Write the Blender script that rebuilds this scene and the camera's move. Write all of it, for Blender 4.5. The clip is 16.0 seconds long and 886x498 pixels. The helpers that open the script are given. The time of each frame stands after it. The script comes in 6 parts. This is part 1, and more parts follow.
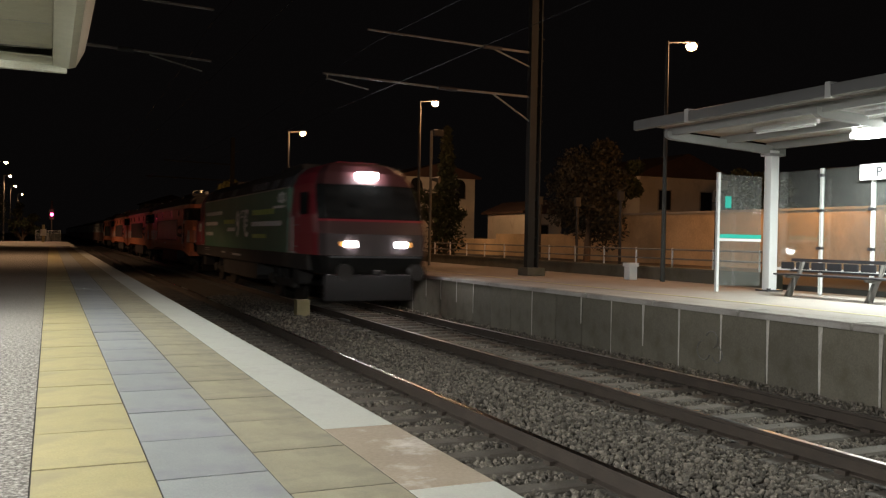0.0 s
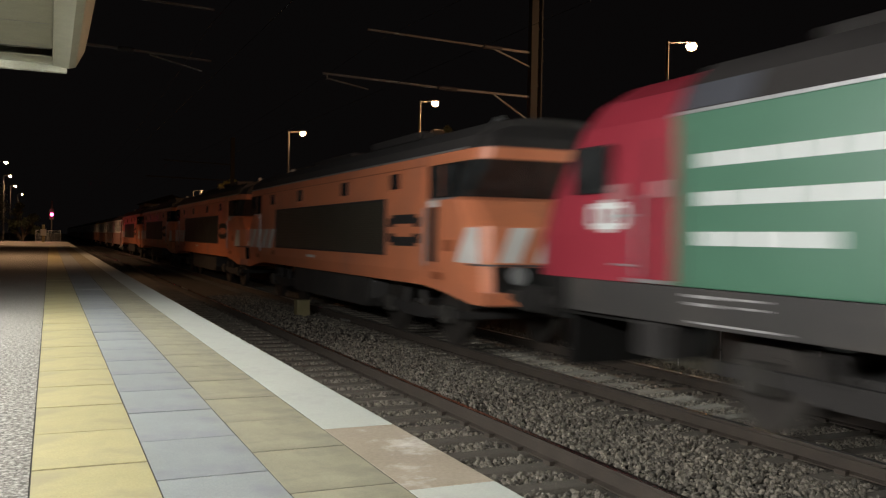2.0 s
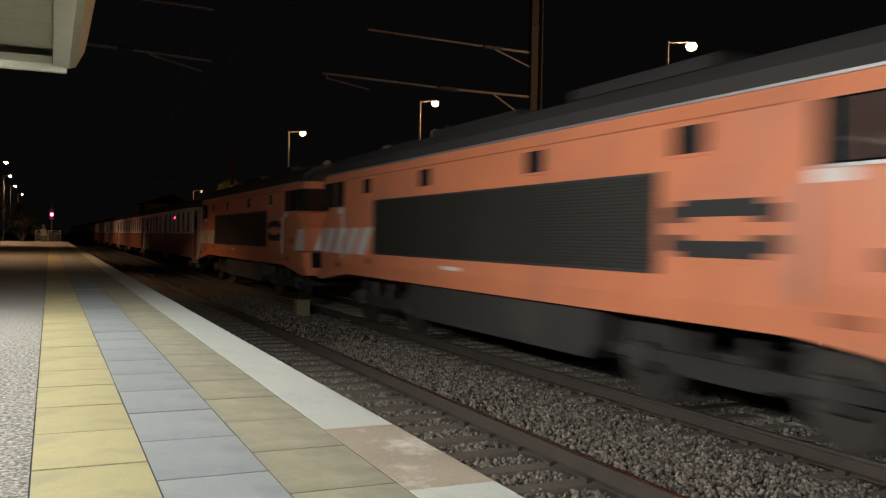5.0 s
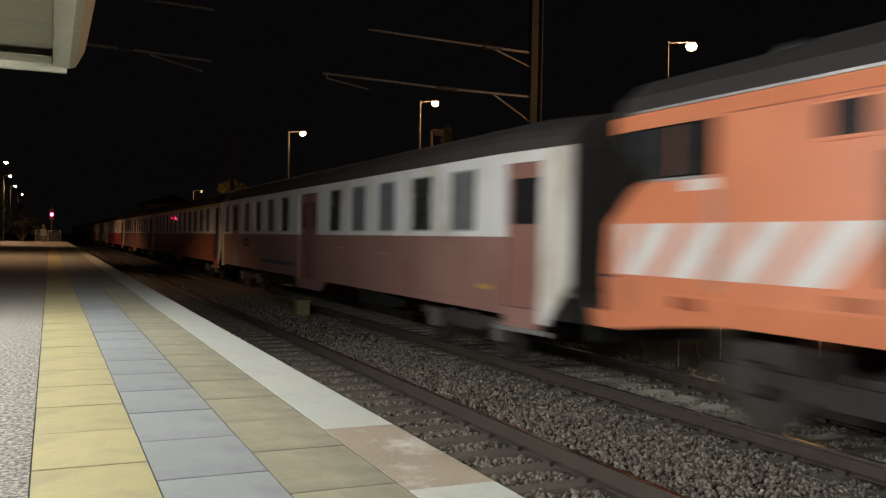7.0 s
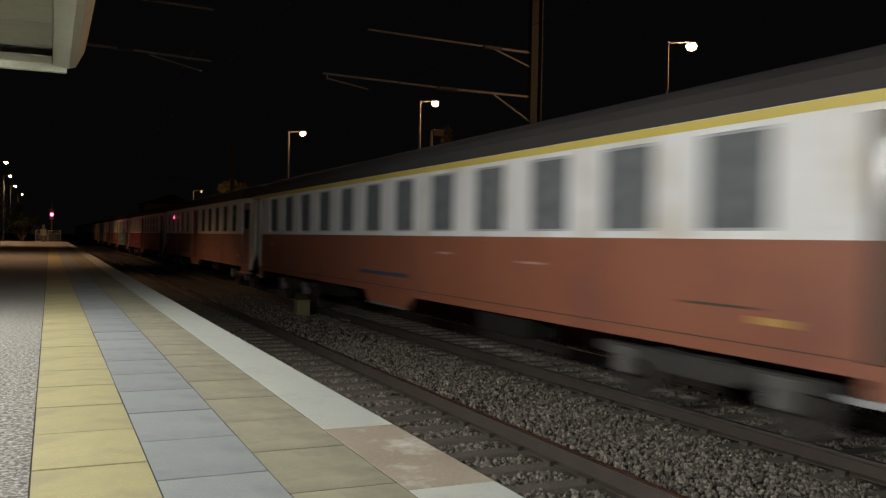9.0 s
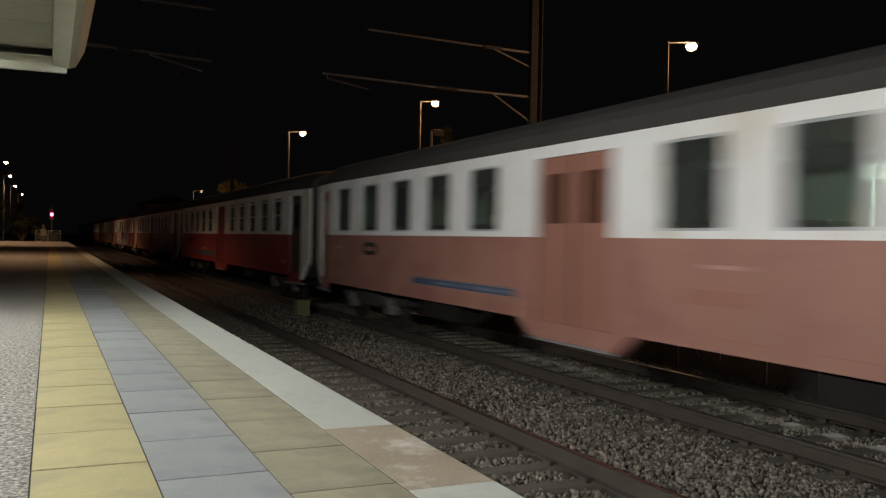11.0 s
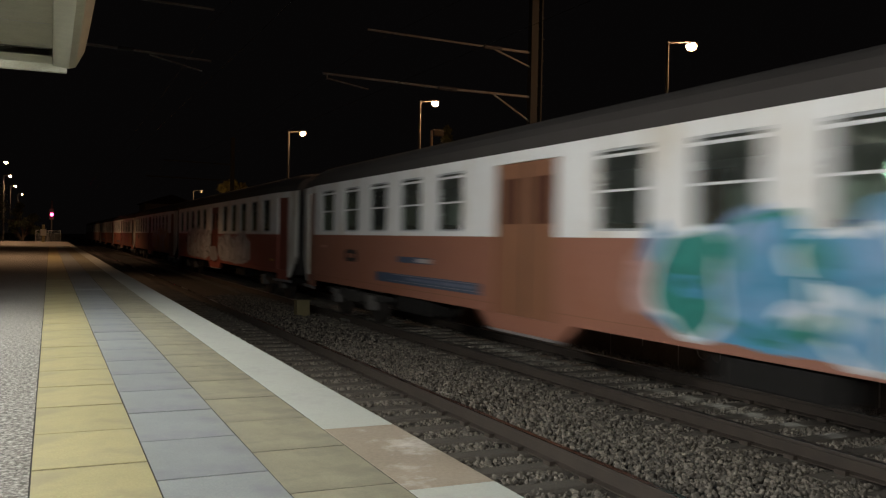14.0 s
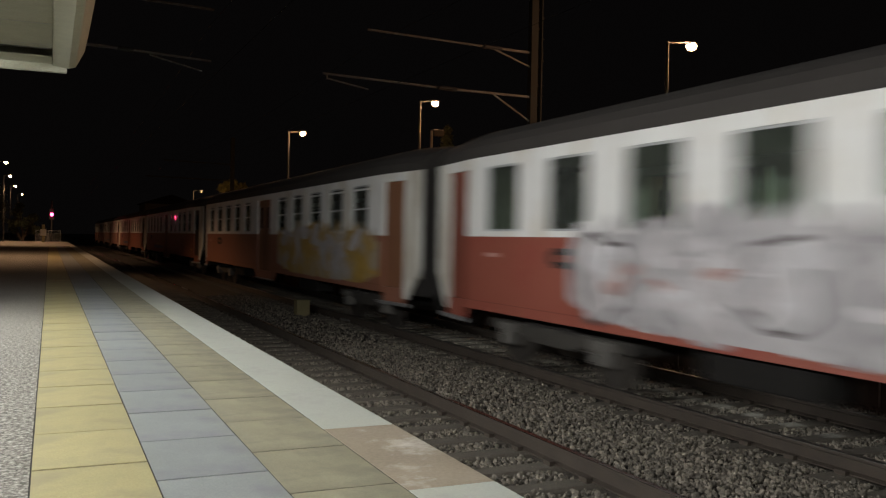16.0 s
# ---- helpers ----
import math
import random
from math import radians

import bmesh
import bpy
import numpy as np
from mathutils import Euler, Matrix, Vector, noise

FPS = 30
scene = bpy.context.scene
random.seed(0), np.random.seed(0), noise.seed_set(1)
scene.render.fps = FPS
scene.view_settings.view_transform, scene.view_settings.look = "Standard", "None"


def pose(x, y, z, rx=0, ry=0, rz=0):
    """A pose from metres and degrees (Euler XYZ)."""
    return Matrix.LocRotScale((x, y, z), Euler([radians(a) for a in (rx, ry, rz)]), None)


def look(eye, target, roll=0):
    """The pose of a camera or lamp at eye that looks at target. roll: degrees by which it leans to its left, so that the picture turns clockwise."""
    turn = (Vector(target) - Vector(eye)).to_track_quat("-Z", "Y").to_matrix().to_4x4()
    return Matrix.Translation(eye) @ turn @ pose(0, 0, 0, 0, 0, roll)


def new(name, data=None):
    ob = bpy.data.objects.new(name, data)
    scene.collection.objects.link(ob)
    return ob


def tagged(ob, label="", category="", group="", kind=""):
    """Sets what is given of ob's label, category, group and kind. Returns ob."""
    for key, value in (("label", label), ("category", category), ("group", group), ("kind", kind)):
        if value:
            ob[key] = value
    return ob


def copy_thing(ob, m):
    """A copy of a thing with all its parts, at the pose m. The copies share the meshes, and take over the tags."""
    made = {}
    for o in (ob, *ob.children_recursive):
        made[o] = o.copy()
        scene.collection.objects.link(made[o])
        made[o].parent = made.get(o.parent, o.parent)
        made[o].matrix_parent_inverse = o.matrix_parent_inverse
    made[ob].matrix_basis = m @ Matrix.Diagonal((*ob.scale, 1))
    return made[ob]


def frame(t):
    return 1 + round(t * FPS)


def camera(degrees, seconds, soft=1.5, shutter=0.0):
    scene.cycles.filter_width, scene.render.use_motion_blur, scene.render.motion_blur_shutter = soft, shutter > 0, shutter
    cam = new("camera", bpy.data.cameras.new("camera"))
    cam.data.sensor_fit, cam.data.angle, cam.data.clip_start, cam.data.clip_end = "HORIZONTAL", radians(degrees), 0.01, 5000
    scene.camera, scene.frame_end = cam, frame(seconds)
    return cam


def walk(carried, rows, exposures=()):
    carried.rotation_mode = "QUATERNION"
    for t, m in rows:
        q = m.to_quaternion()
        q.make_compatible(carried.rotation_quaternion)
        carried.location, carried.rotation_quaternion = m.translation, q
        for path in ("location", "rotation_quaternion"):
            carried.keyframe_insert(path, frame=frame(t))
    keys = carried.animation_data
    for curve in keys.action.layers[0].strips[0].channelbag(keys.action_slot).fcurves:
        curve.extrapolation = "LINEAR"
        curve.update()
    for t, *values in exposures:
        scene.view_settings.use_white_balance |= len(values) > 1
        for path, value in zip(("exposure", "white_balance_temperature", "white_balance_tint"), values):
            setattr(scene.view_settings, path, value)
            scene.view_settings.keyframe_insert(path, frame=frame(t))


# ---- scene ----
# All heights count from the rail head: the platforms lie at 0.906, the eye at 1.865.
cam = camera(53.52, 16.0, soft=1.25, shutter=0.9)
EYE = Vector((0.0, 0.0, 1.865))
YAW, TILT = radians(24.117), radians(-0.63)
AIM = EYE + Vector((math.sin(YAW) * math.cos(TILT), math.cos(YAW) * math.cos(TILT), math.sin(TILT))) * 20
walk(cam, [(0.0, look(EYE, AIM, 1.084)), (16.0, look(EYE, AIM, 1.084))], exposures=[(0.0, 0.0), (0.4, -0.1), (0.8, -0.2), (1.2, 0.0), (1.6, 0.2), (2.2, 0.25), (3.5, 0.15), (7.0, 0.1), (8.0, -0.16), (9.0, -0.22), (12.5, -0.26), (13.5, -0.27), (16.0, -0.2)])

# ---- plan ----
TOP = 0.906                      # platform surface
EDGE = 1.643                     # edge of the near platform
EDGE_FAR = 9.25                  # edge of the far platform
TRACK_NEAR, TRACK_FAR = 3.413, 7.477
GAUGE = 1.668

# ---- night sky and lamps ----
world = bpy.data.worlds.new("night")
scene.world = world
world.use_nodes = True
world.node_tree.nodes["Background"].inputs[0].default_value = (0.35, 0.30, 0.30, 1)
world.node_tree.nodes["Background"].inputs[1].default_value = 0.0065

SODIUM = (1.0, 0.42, 0.12)
TUBE = (0.97, 0.965, 0.95)


def point_lamp(name, place, power, colour, radius=0.12):
    data = bpy.data.lights.new(name, "POINT")
    data.energy, data.color, data.shadow_soft_size = power, colour, radius
    ob = new(name, data)
    ob.matrix_world = pose(*place)
    return ob


def down_lamp(name, place, power, colour, degrees=152, radius=0.1):
    data = bpy.data.lights.new(name, "SPOT")
    data.energy, data.color, data.shadow_soft_size, data.spot_size, data.spot_blend = power, colour, radius, radians(degrees), 0.35
    ob = new(name, data)
    ob.matrix_world = pose(*place)
    return ob


def strip_lamp(name, place, power, length, width=0.16, colour=TUBE, turn=0.0, tilt=0.0):
    data = bpy.data.lights.new(name, "AREA")
    data.shape, data.size, data.size_y = "RECTANGLE", width, length
    data.energy, data.color = power, colour
    ob = new(name, data)
    ob.matrix_world = pose(*place, 0, tilt, turn)
    return ob


# tilted tube lights under the near canopy, turned to the track; far shelter: box lights; street and platform lanterns
CANOPY_TUBES = [(-2.8, 9.3), (-2.8, 5.0), (-2.8, 0.7), (-2.8, -3.6), (-2.8, -7.9)]
for cx, cy in CANOPY_TUBES:
    strip_lamp("canopy_lamp", (cx + 0.1, cy, 3.46), 290 if cy > 9 else 188, 1.3, 0.2, TUBE, 0.0, -75)
SHELTER_TUBES = [(12.2, 12.1), (12.2, 9.6), (12.2, 7.1), (12.2, 4.6)]
SHELTER_BOXES = [(12.9, 10.4), (12.9, 6.4), (12.9, 3.2)]
for cx, cy in SHELTER_BOXES:
    strip_lamp("shelter_lamp", (cx, cy, 3.75), 290, 1.5, 0.3, (0.93, 1.0, 0.95))
STREET_LANTERN = (22.2, 22.0, 5.75, 0.4)
LANTERNS_FAR = [(11.2, 42.0, 6.9, 0.7), (13.0, 30.0, 6.9, 0.6), (14.85, 17.93, 6.9, 0.75)]
# first near one (y 36) is out of view, added to brighten the platform
LANTERNS_NEAR = [(-3.4, 36.0, 6.9, 0.5), (-3.0, 72.0, 6.9, 0.5), (-3.4, 89.7, 6.9, 0.5), (-3.6, 109.5, 6.9, 0.5), (-3.5, 132.0, 6.9, 0.5)]
for x, y, z, arm in LANTERNS_FAR:
    point_lamp("lantern_lamp", (x, y, z - 0.25), 450, (1.0, 0.53, 0.27))
point_lamp("lantern_lamp", (22.2, 22.0, 5.5), 1150, SODIUM)
point_lamp("lantern_lamp", (21.2, 47.0, 4.75), 330, (1.0, 0.55, 0.26))
SHADED_LANTERN = (11.4, 75.0, 5.45, 0.6)
point_lamp("lantern_lamp", (11.9, 74.6, 5.2), 190, (1.0, 0.60, 0.28))
for x, y, z, arm in LANTERNS_NEAR:
    power, spread = (1500, 150) if 85 < y < 95 else (420, 150) if y > 95 else (1200, 140) if y > 50 else (1250, 138)
    down_lamp("lantern_lamp", (x, y, z - 0.25), power, (1.0, 0.60, 0.33), spread)
point_lamp("signal_lamp", (0.15, 95.4, 3.6), 7, (1.0, 0.05, 0.12), 0.1)


# ---- materials ----
def nodes_of(m):
    m.use_nodes = True
    t = m.node_tree
    return t, t.nodes, t.links, t.nodes["Principled BSDF"]


def paint(name, colour, rough=0.55, metal=0.0, var=0.18, scale=3.0, fine=60.0, bump=0.15, stain=None, stain_at=0.62, stain_scale=1.2, stretch=(1, 1, 1), island=0.0, objvar=0.0, spec=0.5):
    """A surface with variation at two scales, stains and fine relief."""
    m = bpy.data.materials.new(name)
    t, n, l, b = nodes_of(m)
    co = n.new("ShaderNodeTexCoord")
    mp = n.new("ShaderNodeMapping")
    mp.inputs["Scale"].default_value = stretch
    l.new(co.outputs["Object"], mp.inputs[0])
    big = n.new("ShaderNodeTexNoise")
    big.inputs["Scale"].default_value, big.inputs["Detail"].default_value = scale, 6
    small = n.new("ShaderNodeTexNoise")
    small.inputs["Scale"].default_value, small.inputs["Detail"].default_value = fine, 4
    for q in (big, small):
        l.new(mp.outputs[0], q.inputs["Vector"])
    mix = n.new("ShaderNodeMath")
    mix.operation = "ADD"
    l.new(big.outputs["Fac"], mix.inputs[0])
    l.new(small.outputs["Fac"], mix.inputs[1])
    ramp = n.new("ShaderNodeValToRGB")
    lo = tuple(max(0, c * (1 - var)) for c in colour)
    hi = tuple(min(1, c * (1 + var)) for c in colour)
    ramp.color_ramp.elements[0].position, ramp.color_ramp.elements[0].color = 0.35, (*lo, 1)
    ramp.color_ramp.elements[1].position, ramp.color_ramp.elements[1].color = 0.65, (*hi, 1)
    half = n.new("ShaderNodeMath")
    half.operation = "MULTIPLY"
    half.inputs[1].default_value = 0.5
    l.new(mix.outputs[0], half.inputs[0])
    l.new(half.outputs[0], ramp.inputs[0])
    out = ramp.outputs[0]
    if stain:
        sn = n.new("ShaderNodeTexNoise")
        sn.inputs["Scale"].default_value, sn.inputs["Detail"].default_value, sn.inputs["Roughness"].default_value = stain_scale, 8, 0.65
        l.new(mp.outputs[0], sn.inputs["Vector"])
        sr = n.new("ShaderNodeValToRGB")
        sr.color_ramp.elements[0].position, sr.color_ramp.elements[1].position = stain_at - 0.1, stain_at + 0.1
        l.new(sn.outputs["Fac"], sr.inputs[0])
        sm = n.new("ShaderNodeMix")
        sm.data_type = "RGBA"
        l.new(sr.outputs[0], sm.inputs[0])
        l.new(out, sm.inputs[6])
        sm.inputs[7].default_value = (*stain, 1)
        out = sm.outputs[2]
    if island or objvar:
        hv = n.new("ShaderNodeHueSaturation")
        src = n.new("ShaderNodeNewGeometry") if island else n.new("ShaderNodeObjectInfo")
        mr = n.new("ShaderNodeMapRange")
        amount = island or objvar
        mr.inputs[3].default_value, mr.inputs[4].default_value = 1 - amount, 1 + amount
        l.new(src.outputs["Random Per Island" if island else "Random"], mr.inputs[0])
        l.new(mr.outputs[0], hv.inputs["Value"])
        l.new(out, hv.inputs["Color"])
        out = hv.outputs[0]
    l.new(out, b.inputs["Base Color"])
    rr = n.new("ShaderNodeMapRange")
    rr.inputs[3].default_value, rr.inputs[4].default_value = max(0.03, rough - 0.1), min(1, rough + 0.12)
    l.new(big.outputs["Fac"], rr.inputs[0])
    l.new(rr.outputs[0], b.inputs["Roughness"])
    b.inputs["Metallic"].default_value = metal
    b.inputs["Specular IOR Level"].default_value = spec
    if bump:
        bp = n.new("ShaderNodeBump")
        bp.inputs["Strength"].default_value, bp.inputs["Distance"].default_value = bump, 0.01
        l.new(small.outputs["Fac"], bp.inputs["Height"])
        l.new(bp.outputs[0], b.inputs["Normal"])
    return m


def glow(name, colour, strength):
    m = bpy.data.materials.new(name)
    t, n, l, b = nodes_of(m)
    b.inputs["Base Color"].default_value = (*colour, 1)
    b.inputs["Emission Color"].default_value = (*colour, 1)
    b.inputs["Emission Strength"].default_value = strength
    return m


def glass(name, tint=(0.9, 0.95, 0.93), dirt=0.06, gloss=0.03, dirt_colour=(0.5, 0.5, 0.48), stretch=(1, 1, 1), spots=(0.35, 0.7), mirror=0.9):
    """Thin window glass: clear, mirroring at a glance, with a film of dirt."""
    m = bpy.data.materials.new(name)
    m.use_nodes = True
    t = m.node_tree
    n, l = t.nodes, t.links
    n.remove(n["Principled BSDF"])
    out = n["Material Output"]
    clear = n.new("ShaderNodeBsdfTransparent")
    clear.inputs[0].default_value = (*tint, 1)
    shine = n.new("ShaderNodeBsdfGlossy")
    shine.inputs["Roughness"].default_value = gloss
    face = n.new("ShaderNodeLayerWeight")
    power = n.new("ShaderNodeMath")
    power.operation, power.inputs[1].default_value = "POWER", 4.0
    l.new(face.outputs["Facing"], power.inputs[0])
    fres = n.new("ShaderNodeMapRange")
    fres.inputs[3].default_value, fres.inputs[4].default_value = min(0.06, mirror), mirror
    l.new(power.outputs[0], fres.inputs[0])
    mix = n.new("ShaderNodeMixShader")
    l.new(fres.outputs[0], mix.inputs[0])
    l.new(clear.outputs[0], mix.inputs[1])
    l.new(shine.outputs[0], mix.inputs[2])
    film = n.new("ShaderNodeBsdfDiffuse")
    film.inputs[0].default_value = (*dirt_colour, 1)
    ns = n.new("ShaderNodeTexNoise")
    ns.inputs["Scale"].default_value, ns.inputs["Detail"].default_value = 5, 6
    co = n.new("ShaderNodeTexCoord")
    mp = n.new("ShaderNodeMapping")
    mp.inputs["Scale"].default_value = stretch
    l.new(co.outputs["Object"], mp.inputs[0])
    l.new(mp.outputs[0], ns.inputs["Vector"])
    mr = n.new("ShaderNodeMapRange")
    mr.inputs[1].default_value, mr.inputs[2].default_value = spots
    mr.inputs[3].default_value, mr.inputs[4].default_value = dirt * 0.5, min(1, dirt * 1.6)
    l.new(ns.outputs["Fac"], mr.inputs[0])
    mix2 = n.new("ShaderNodeMixShader")
    l.new(mr.outputs[0], mix2.inputs[0])
    l.new(mix.outputs[0], mix2.inputs[1])
    l.new(film.outputs[0], mix2.inputs[2])
    l.new(mix2.outputs[0], out.inputs[0])
    return m


M_AGGREGATE = paint("exposed_aggregate", (0.15, 0.138, 0.12), 0.9, var=0.75, scale=40, fine=120, bump=0.9, stain=(0.60, 0.575, 0.52), stain_at=0.56, stain_scale=42)
M_YELLOW_TILE = paint("yellow_tile", (0.42, 0.375, 0.195), 0.6, var=0.15, scale=3.5, fine=130, bump=0.1, stain=(0.34, 0.30, 0.18), stain_at=0.56, stain_scale=3.2, objvar=0.06)
M_GREY_TILE = paint("grey_tile", (0.28, 0.30, 0.298), 0.6, var=0.15, scale=3.5, fine=130, bump=0.1, stain=(0.225, 0.235, 0.258), stain_at=0.6, stain_scale=2.8, objvar=0.06)
M_OLIVE_TILE = paint("olive_tile", (0.30, 0.28, 0.195), 0.65, var=0.17, scale=3.5, fine=130, bump=0.1, stain=(0.215, 0.205, 0.155), stain_at=0.57, stain_scale=3.0, objvar=0.06)
M_COPING = paint("white_coping", (0.48, 0.50, 0.45), 0.6, var=0.08, scale=2.5, fine=80, bump=0.15, stain=(0.40, 0.40, 0.38), stain_at=0.64, stain_scale=2.5, objvar=0.04)
M_COPING_WORN = paint("worn_coping", (0.33, 0.275, 0.205), 0.75, var=0.14, scale=3, fine=60, bump=0.2, stain=(0.66, 0.63, 0.58), stain_at=0.64, stain_scale=3.5)
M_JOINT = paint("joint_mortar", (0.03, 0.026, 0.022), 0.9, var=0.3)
M_CONCRETE = paint("concrete", (0.34, 0.32, 0.29), 0.85, var=0.16, scale=2, fine=50, bump=0.3, stain=(0.22, 0.20, 0.17), stain_at=0.6, stain_scale=0.9)
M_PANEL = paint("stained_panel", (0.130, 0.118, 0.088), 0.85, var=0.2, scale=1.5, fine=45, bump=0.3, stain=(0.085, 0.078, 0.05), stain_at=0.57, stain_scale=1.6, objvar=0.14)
M_LIME = paint("lime_streak", (0.48, 0.45, 0.40), 0.85, var=0.3, scale=6, fine=50, stretch=(1, 1, 0.3))
M_SLEEPER = paint("concrete_sleeper", (0.115, 0.10, 0.08), 0.9, var=0.25, scale=3, fine=60, bump=0.4, objvar=0.12)
M_RAIL_SIDE = paint("rusty_rail", (0.045, 0.034, 0.025), 0.8, var=0.3, scale=4, fine=80, bump=0.3)
M_RAIL_HEAD = paint("worn_rail_head", (0.27, 0.25, 0.235), 0.40, metal=1.0, var=0.15, bump=0.02, stretch=(1, 0.05, 1))
M_RAIL_DULL = paint("dull_rail_head", (0.20, 0.17, 0.15), 0.25, metal=1.0, var=0.2, bump=0.03, stretch=(1, 0.05, 1))
M_BALLAST = paint("ballast_bed", (0.055, 0.046, 0.036), 0.95, var=0.6, scale=14, fine=40, bump=1.0)
M_STONE = paint("ballast_stone", (0.142, 0.125, 0.10), 0.9, var=0.25, scale=6, fine=50, bump=0.3, island=0.62)
M_EARTH = paint("dark_earth", (0.06, 0.055, 0.045), 0.95, var=0.4, scale=0.4, fine=9, bump=0.5)
M_PAVING = paint("platform_paving", (0.29, 0.27, 0.245), 0.8, var=0.14, scale=1.5, fine=40, bump=0.25, stain=(0.32, 0.28, 0.24), stain_at=0.6)
M_STEEL = paint("galvanised_steel", (0.42, 0.42, 0.42), 0.45, metal=0.7, var=0.15, scale=5, bump=0.05)
M_POLE = paint("dull_pole_steel", (0.075, 0.073, 0.068), 0.9, var=0.15, spec=0.1)
M_RAILING = paint("weathered_railing", (0.15, 0.14, 0.12), 0.6, var=0.2, scale=5)
M_MAST = paint("mast_steel", (0.032, 0.032, 0.029), 0.85, var=0.2, scale=4, spec=0.2)
M_TUBE_STEEL = paint("cantilever_tube", (0.20, 0.195, 0.19), 0.6, var=0.15, spec=0.3)
M_CANOPY = paint("cream_metal", (0.36, 0.36, 0.275), 0.6, var=0.14, scale=6, bump=0.04)
M_WHITE_METAL = paint("white_metal", (0.66, 0.67, 0.66), 0.45, var=0.06, scale=2, bump=0.03)
M_SHELTER_EDGE = paint("dark_roof_edge", (0.13, 0.13, 0.125), 0.5, var=0.12)
M_BEAM = paint("grey_beam_steel", (0.24, 0.24, 0.23), 0.5, var=0.12, scale=3)
M_STEEL_SHEET = paint("sheet_grey", (0.46, 0.46, 0.44), 0.5, var=0.1, scale=2)
# dark cab interior painted as flat near-black sheets behind the glass
M_VOID = paint("cab_inner_shade", (0.004, 0.005, 0.005), 1.0, var=0.2, bump=0, spec=0.0)
M_GREY_METAL = paint("grey_metal", (0.34, 0.35, 0.35), 0.5, var=0.1)
M_DARK_METAL = paint("dark_metal", (0.05, 0.05, 0.055), 0.5, metal=0.3, var=0.2)
M_BLACK = paint("plain_black", (0.018, 0.018, 0.018), 0.7, var=0.2)
M_TEAL = paint("teal_film", (0.02, 0.42, 0.33), 0.4, var=0.05)
M_GREEN_PAINT = paint("green_enamel", (0.03, 0.24, 0.13), 0.4, var=0.1)
M_SIGN = paint("sign_white", (0.72, 0.73, 0.72), 0.4, var=0.03)
M_INK = paint("sign_ink", (0.02, 0.025, 0.03), 0.5, var=0.05)
M_GLASS = glass("shelter_glass", dirt=0.15, stretch=(7, 7, 1.6), spots=(0.56, 0.68))
M_COACH_GLASS = glass("coach_glass", (0.80, 0.88, 0.82), dirt=0.07, dirt_colour=(0.30, 0.31, 0.29))
M_COACH_DULL = glass("dusty_coach_glass", (0.5, 0.5, 0.5), dirt=0.62, dirt_colour=(0.22, 0.235, 0.235), spots=(0.0, 1.0))
# cab glass: the grey film also stands in for the reflected platform light
M_CAB_GLASS = glass("cab_glass", (0.35, 0.37, 0.36), dirt=0.22, dirt_colour=(0.10, 0.105, 0.105), mirror=0.3)
M_LAMP_SODIUM = glow("sodium_glow", (1.0, 0.56, 0.30), 22)
M_LAMP_TUBE = glow("tube_glow", (0.95, 1.0, 0.96), 26)
M_LAMP_HEAD = glow("headlight_glow", (1.0, 0.96, 0.98), 110)
M_LAMP_AMBER = glow("marker_glow", (1.0, 0.45, 0.12), 1.2)
M_LAMP_RED = glow("signal_red", (1.0, 0.03, 0.12), 40)
M_PLASTER = paint("white_plaster", (0.62, 0.58, 0.50), 0.9, var=0.1, scale=0.8, fine=20, bump=0.2, stain=(0.45, 0.41, 0.34), stain_at=0.63)
M_OCHRE = paint("old_plaster", (0.50, 0.38, 0.24), 0.9, var=0.18, scale=0.6, fine=14, bump=0.4, stain=(0.34, 0.27, 0.18), stain_at=0.55, stain_scale=0.5)
M_ROOF_TILE = paint("clay_tile", (0.07, 0.04, 0.03), 0.9, var=0.3, scale=2, fine=25, bump=0.6)
M_DARK_WINDOW = paint("dark_window", (0.02, 0.02, 0.022), 0.2, var=0.1, bump=0)
M_BARK = paint("bark", (0.09, 0.065, 0.045), 0.95, var=0.35, scale=6, fine=40, bump=0.9, stretch=(1, 1, 0.3))
M_LEAF = paint("foliage", (0.042, 0.052, 0.022), 0.7, var=0.35, island=0.4, bump=0)
# leaf colour raised and yellowed to carry part of the lantern's light
M_LEAF_LIT = paint("lamplit_foliage", (0.20, 0.17, 0.05), 0.7, var=0.35, island=0.5, bump=0)
M_LEAF_DRY = paint("autumn_foliage", (0.02, 0.019, 0.012), 0.7, var=0.35, island=0.4, bump=0)
M_ASPHALT = paint("asphalt", (0.055, 0.052, 0.048), 0.9, var=0.2, scale=2, fine=60, bump=0.4)
M_CABINET = paint("track_box_paint", (0.20, 0.17, 0.08), 0.7, var=0.15, stain=(0.2, 0.16, 0.1), stain_scale=5)
# vehicles
M_ORANGE = paint("orange_livery", (0.65, 0.215, 0.102), 0.42, var=0.10, scale=1.4, fine=30, bump=0.03, stain=(0.50, 0.185, 0.105), stain_at=0.6, stain_scale=0.8)
M_ORANGE_DARK = paint("worn_dark_orange", (0.34, 0.095, 0.04), 0.5, var=0.1)
M_STRIPE = paint("white_stripe", (0.70, 0.67, 0.63), 0.45, var=0.08, scale=2, bump=0.02, stain=(0.55, 0.47, 0.42), stain_at=0.62)
# lighter, glossier louvre copy: the lamps' sheen is partly in the colour
M_LOUVRE_SHEEN = paint("sheen_louvre_grey", (0.042, 0.040, 0.030), 0.36, var=0.2, scale=0.8, fine=40, bump=0.1)
M_LOUVRE = paint("louvre_grey", (0.023, 0.022, 0.017), 0.6, metal=0.1, var=0.12, scale=1.2, fine=40, bump=0.1)
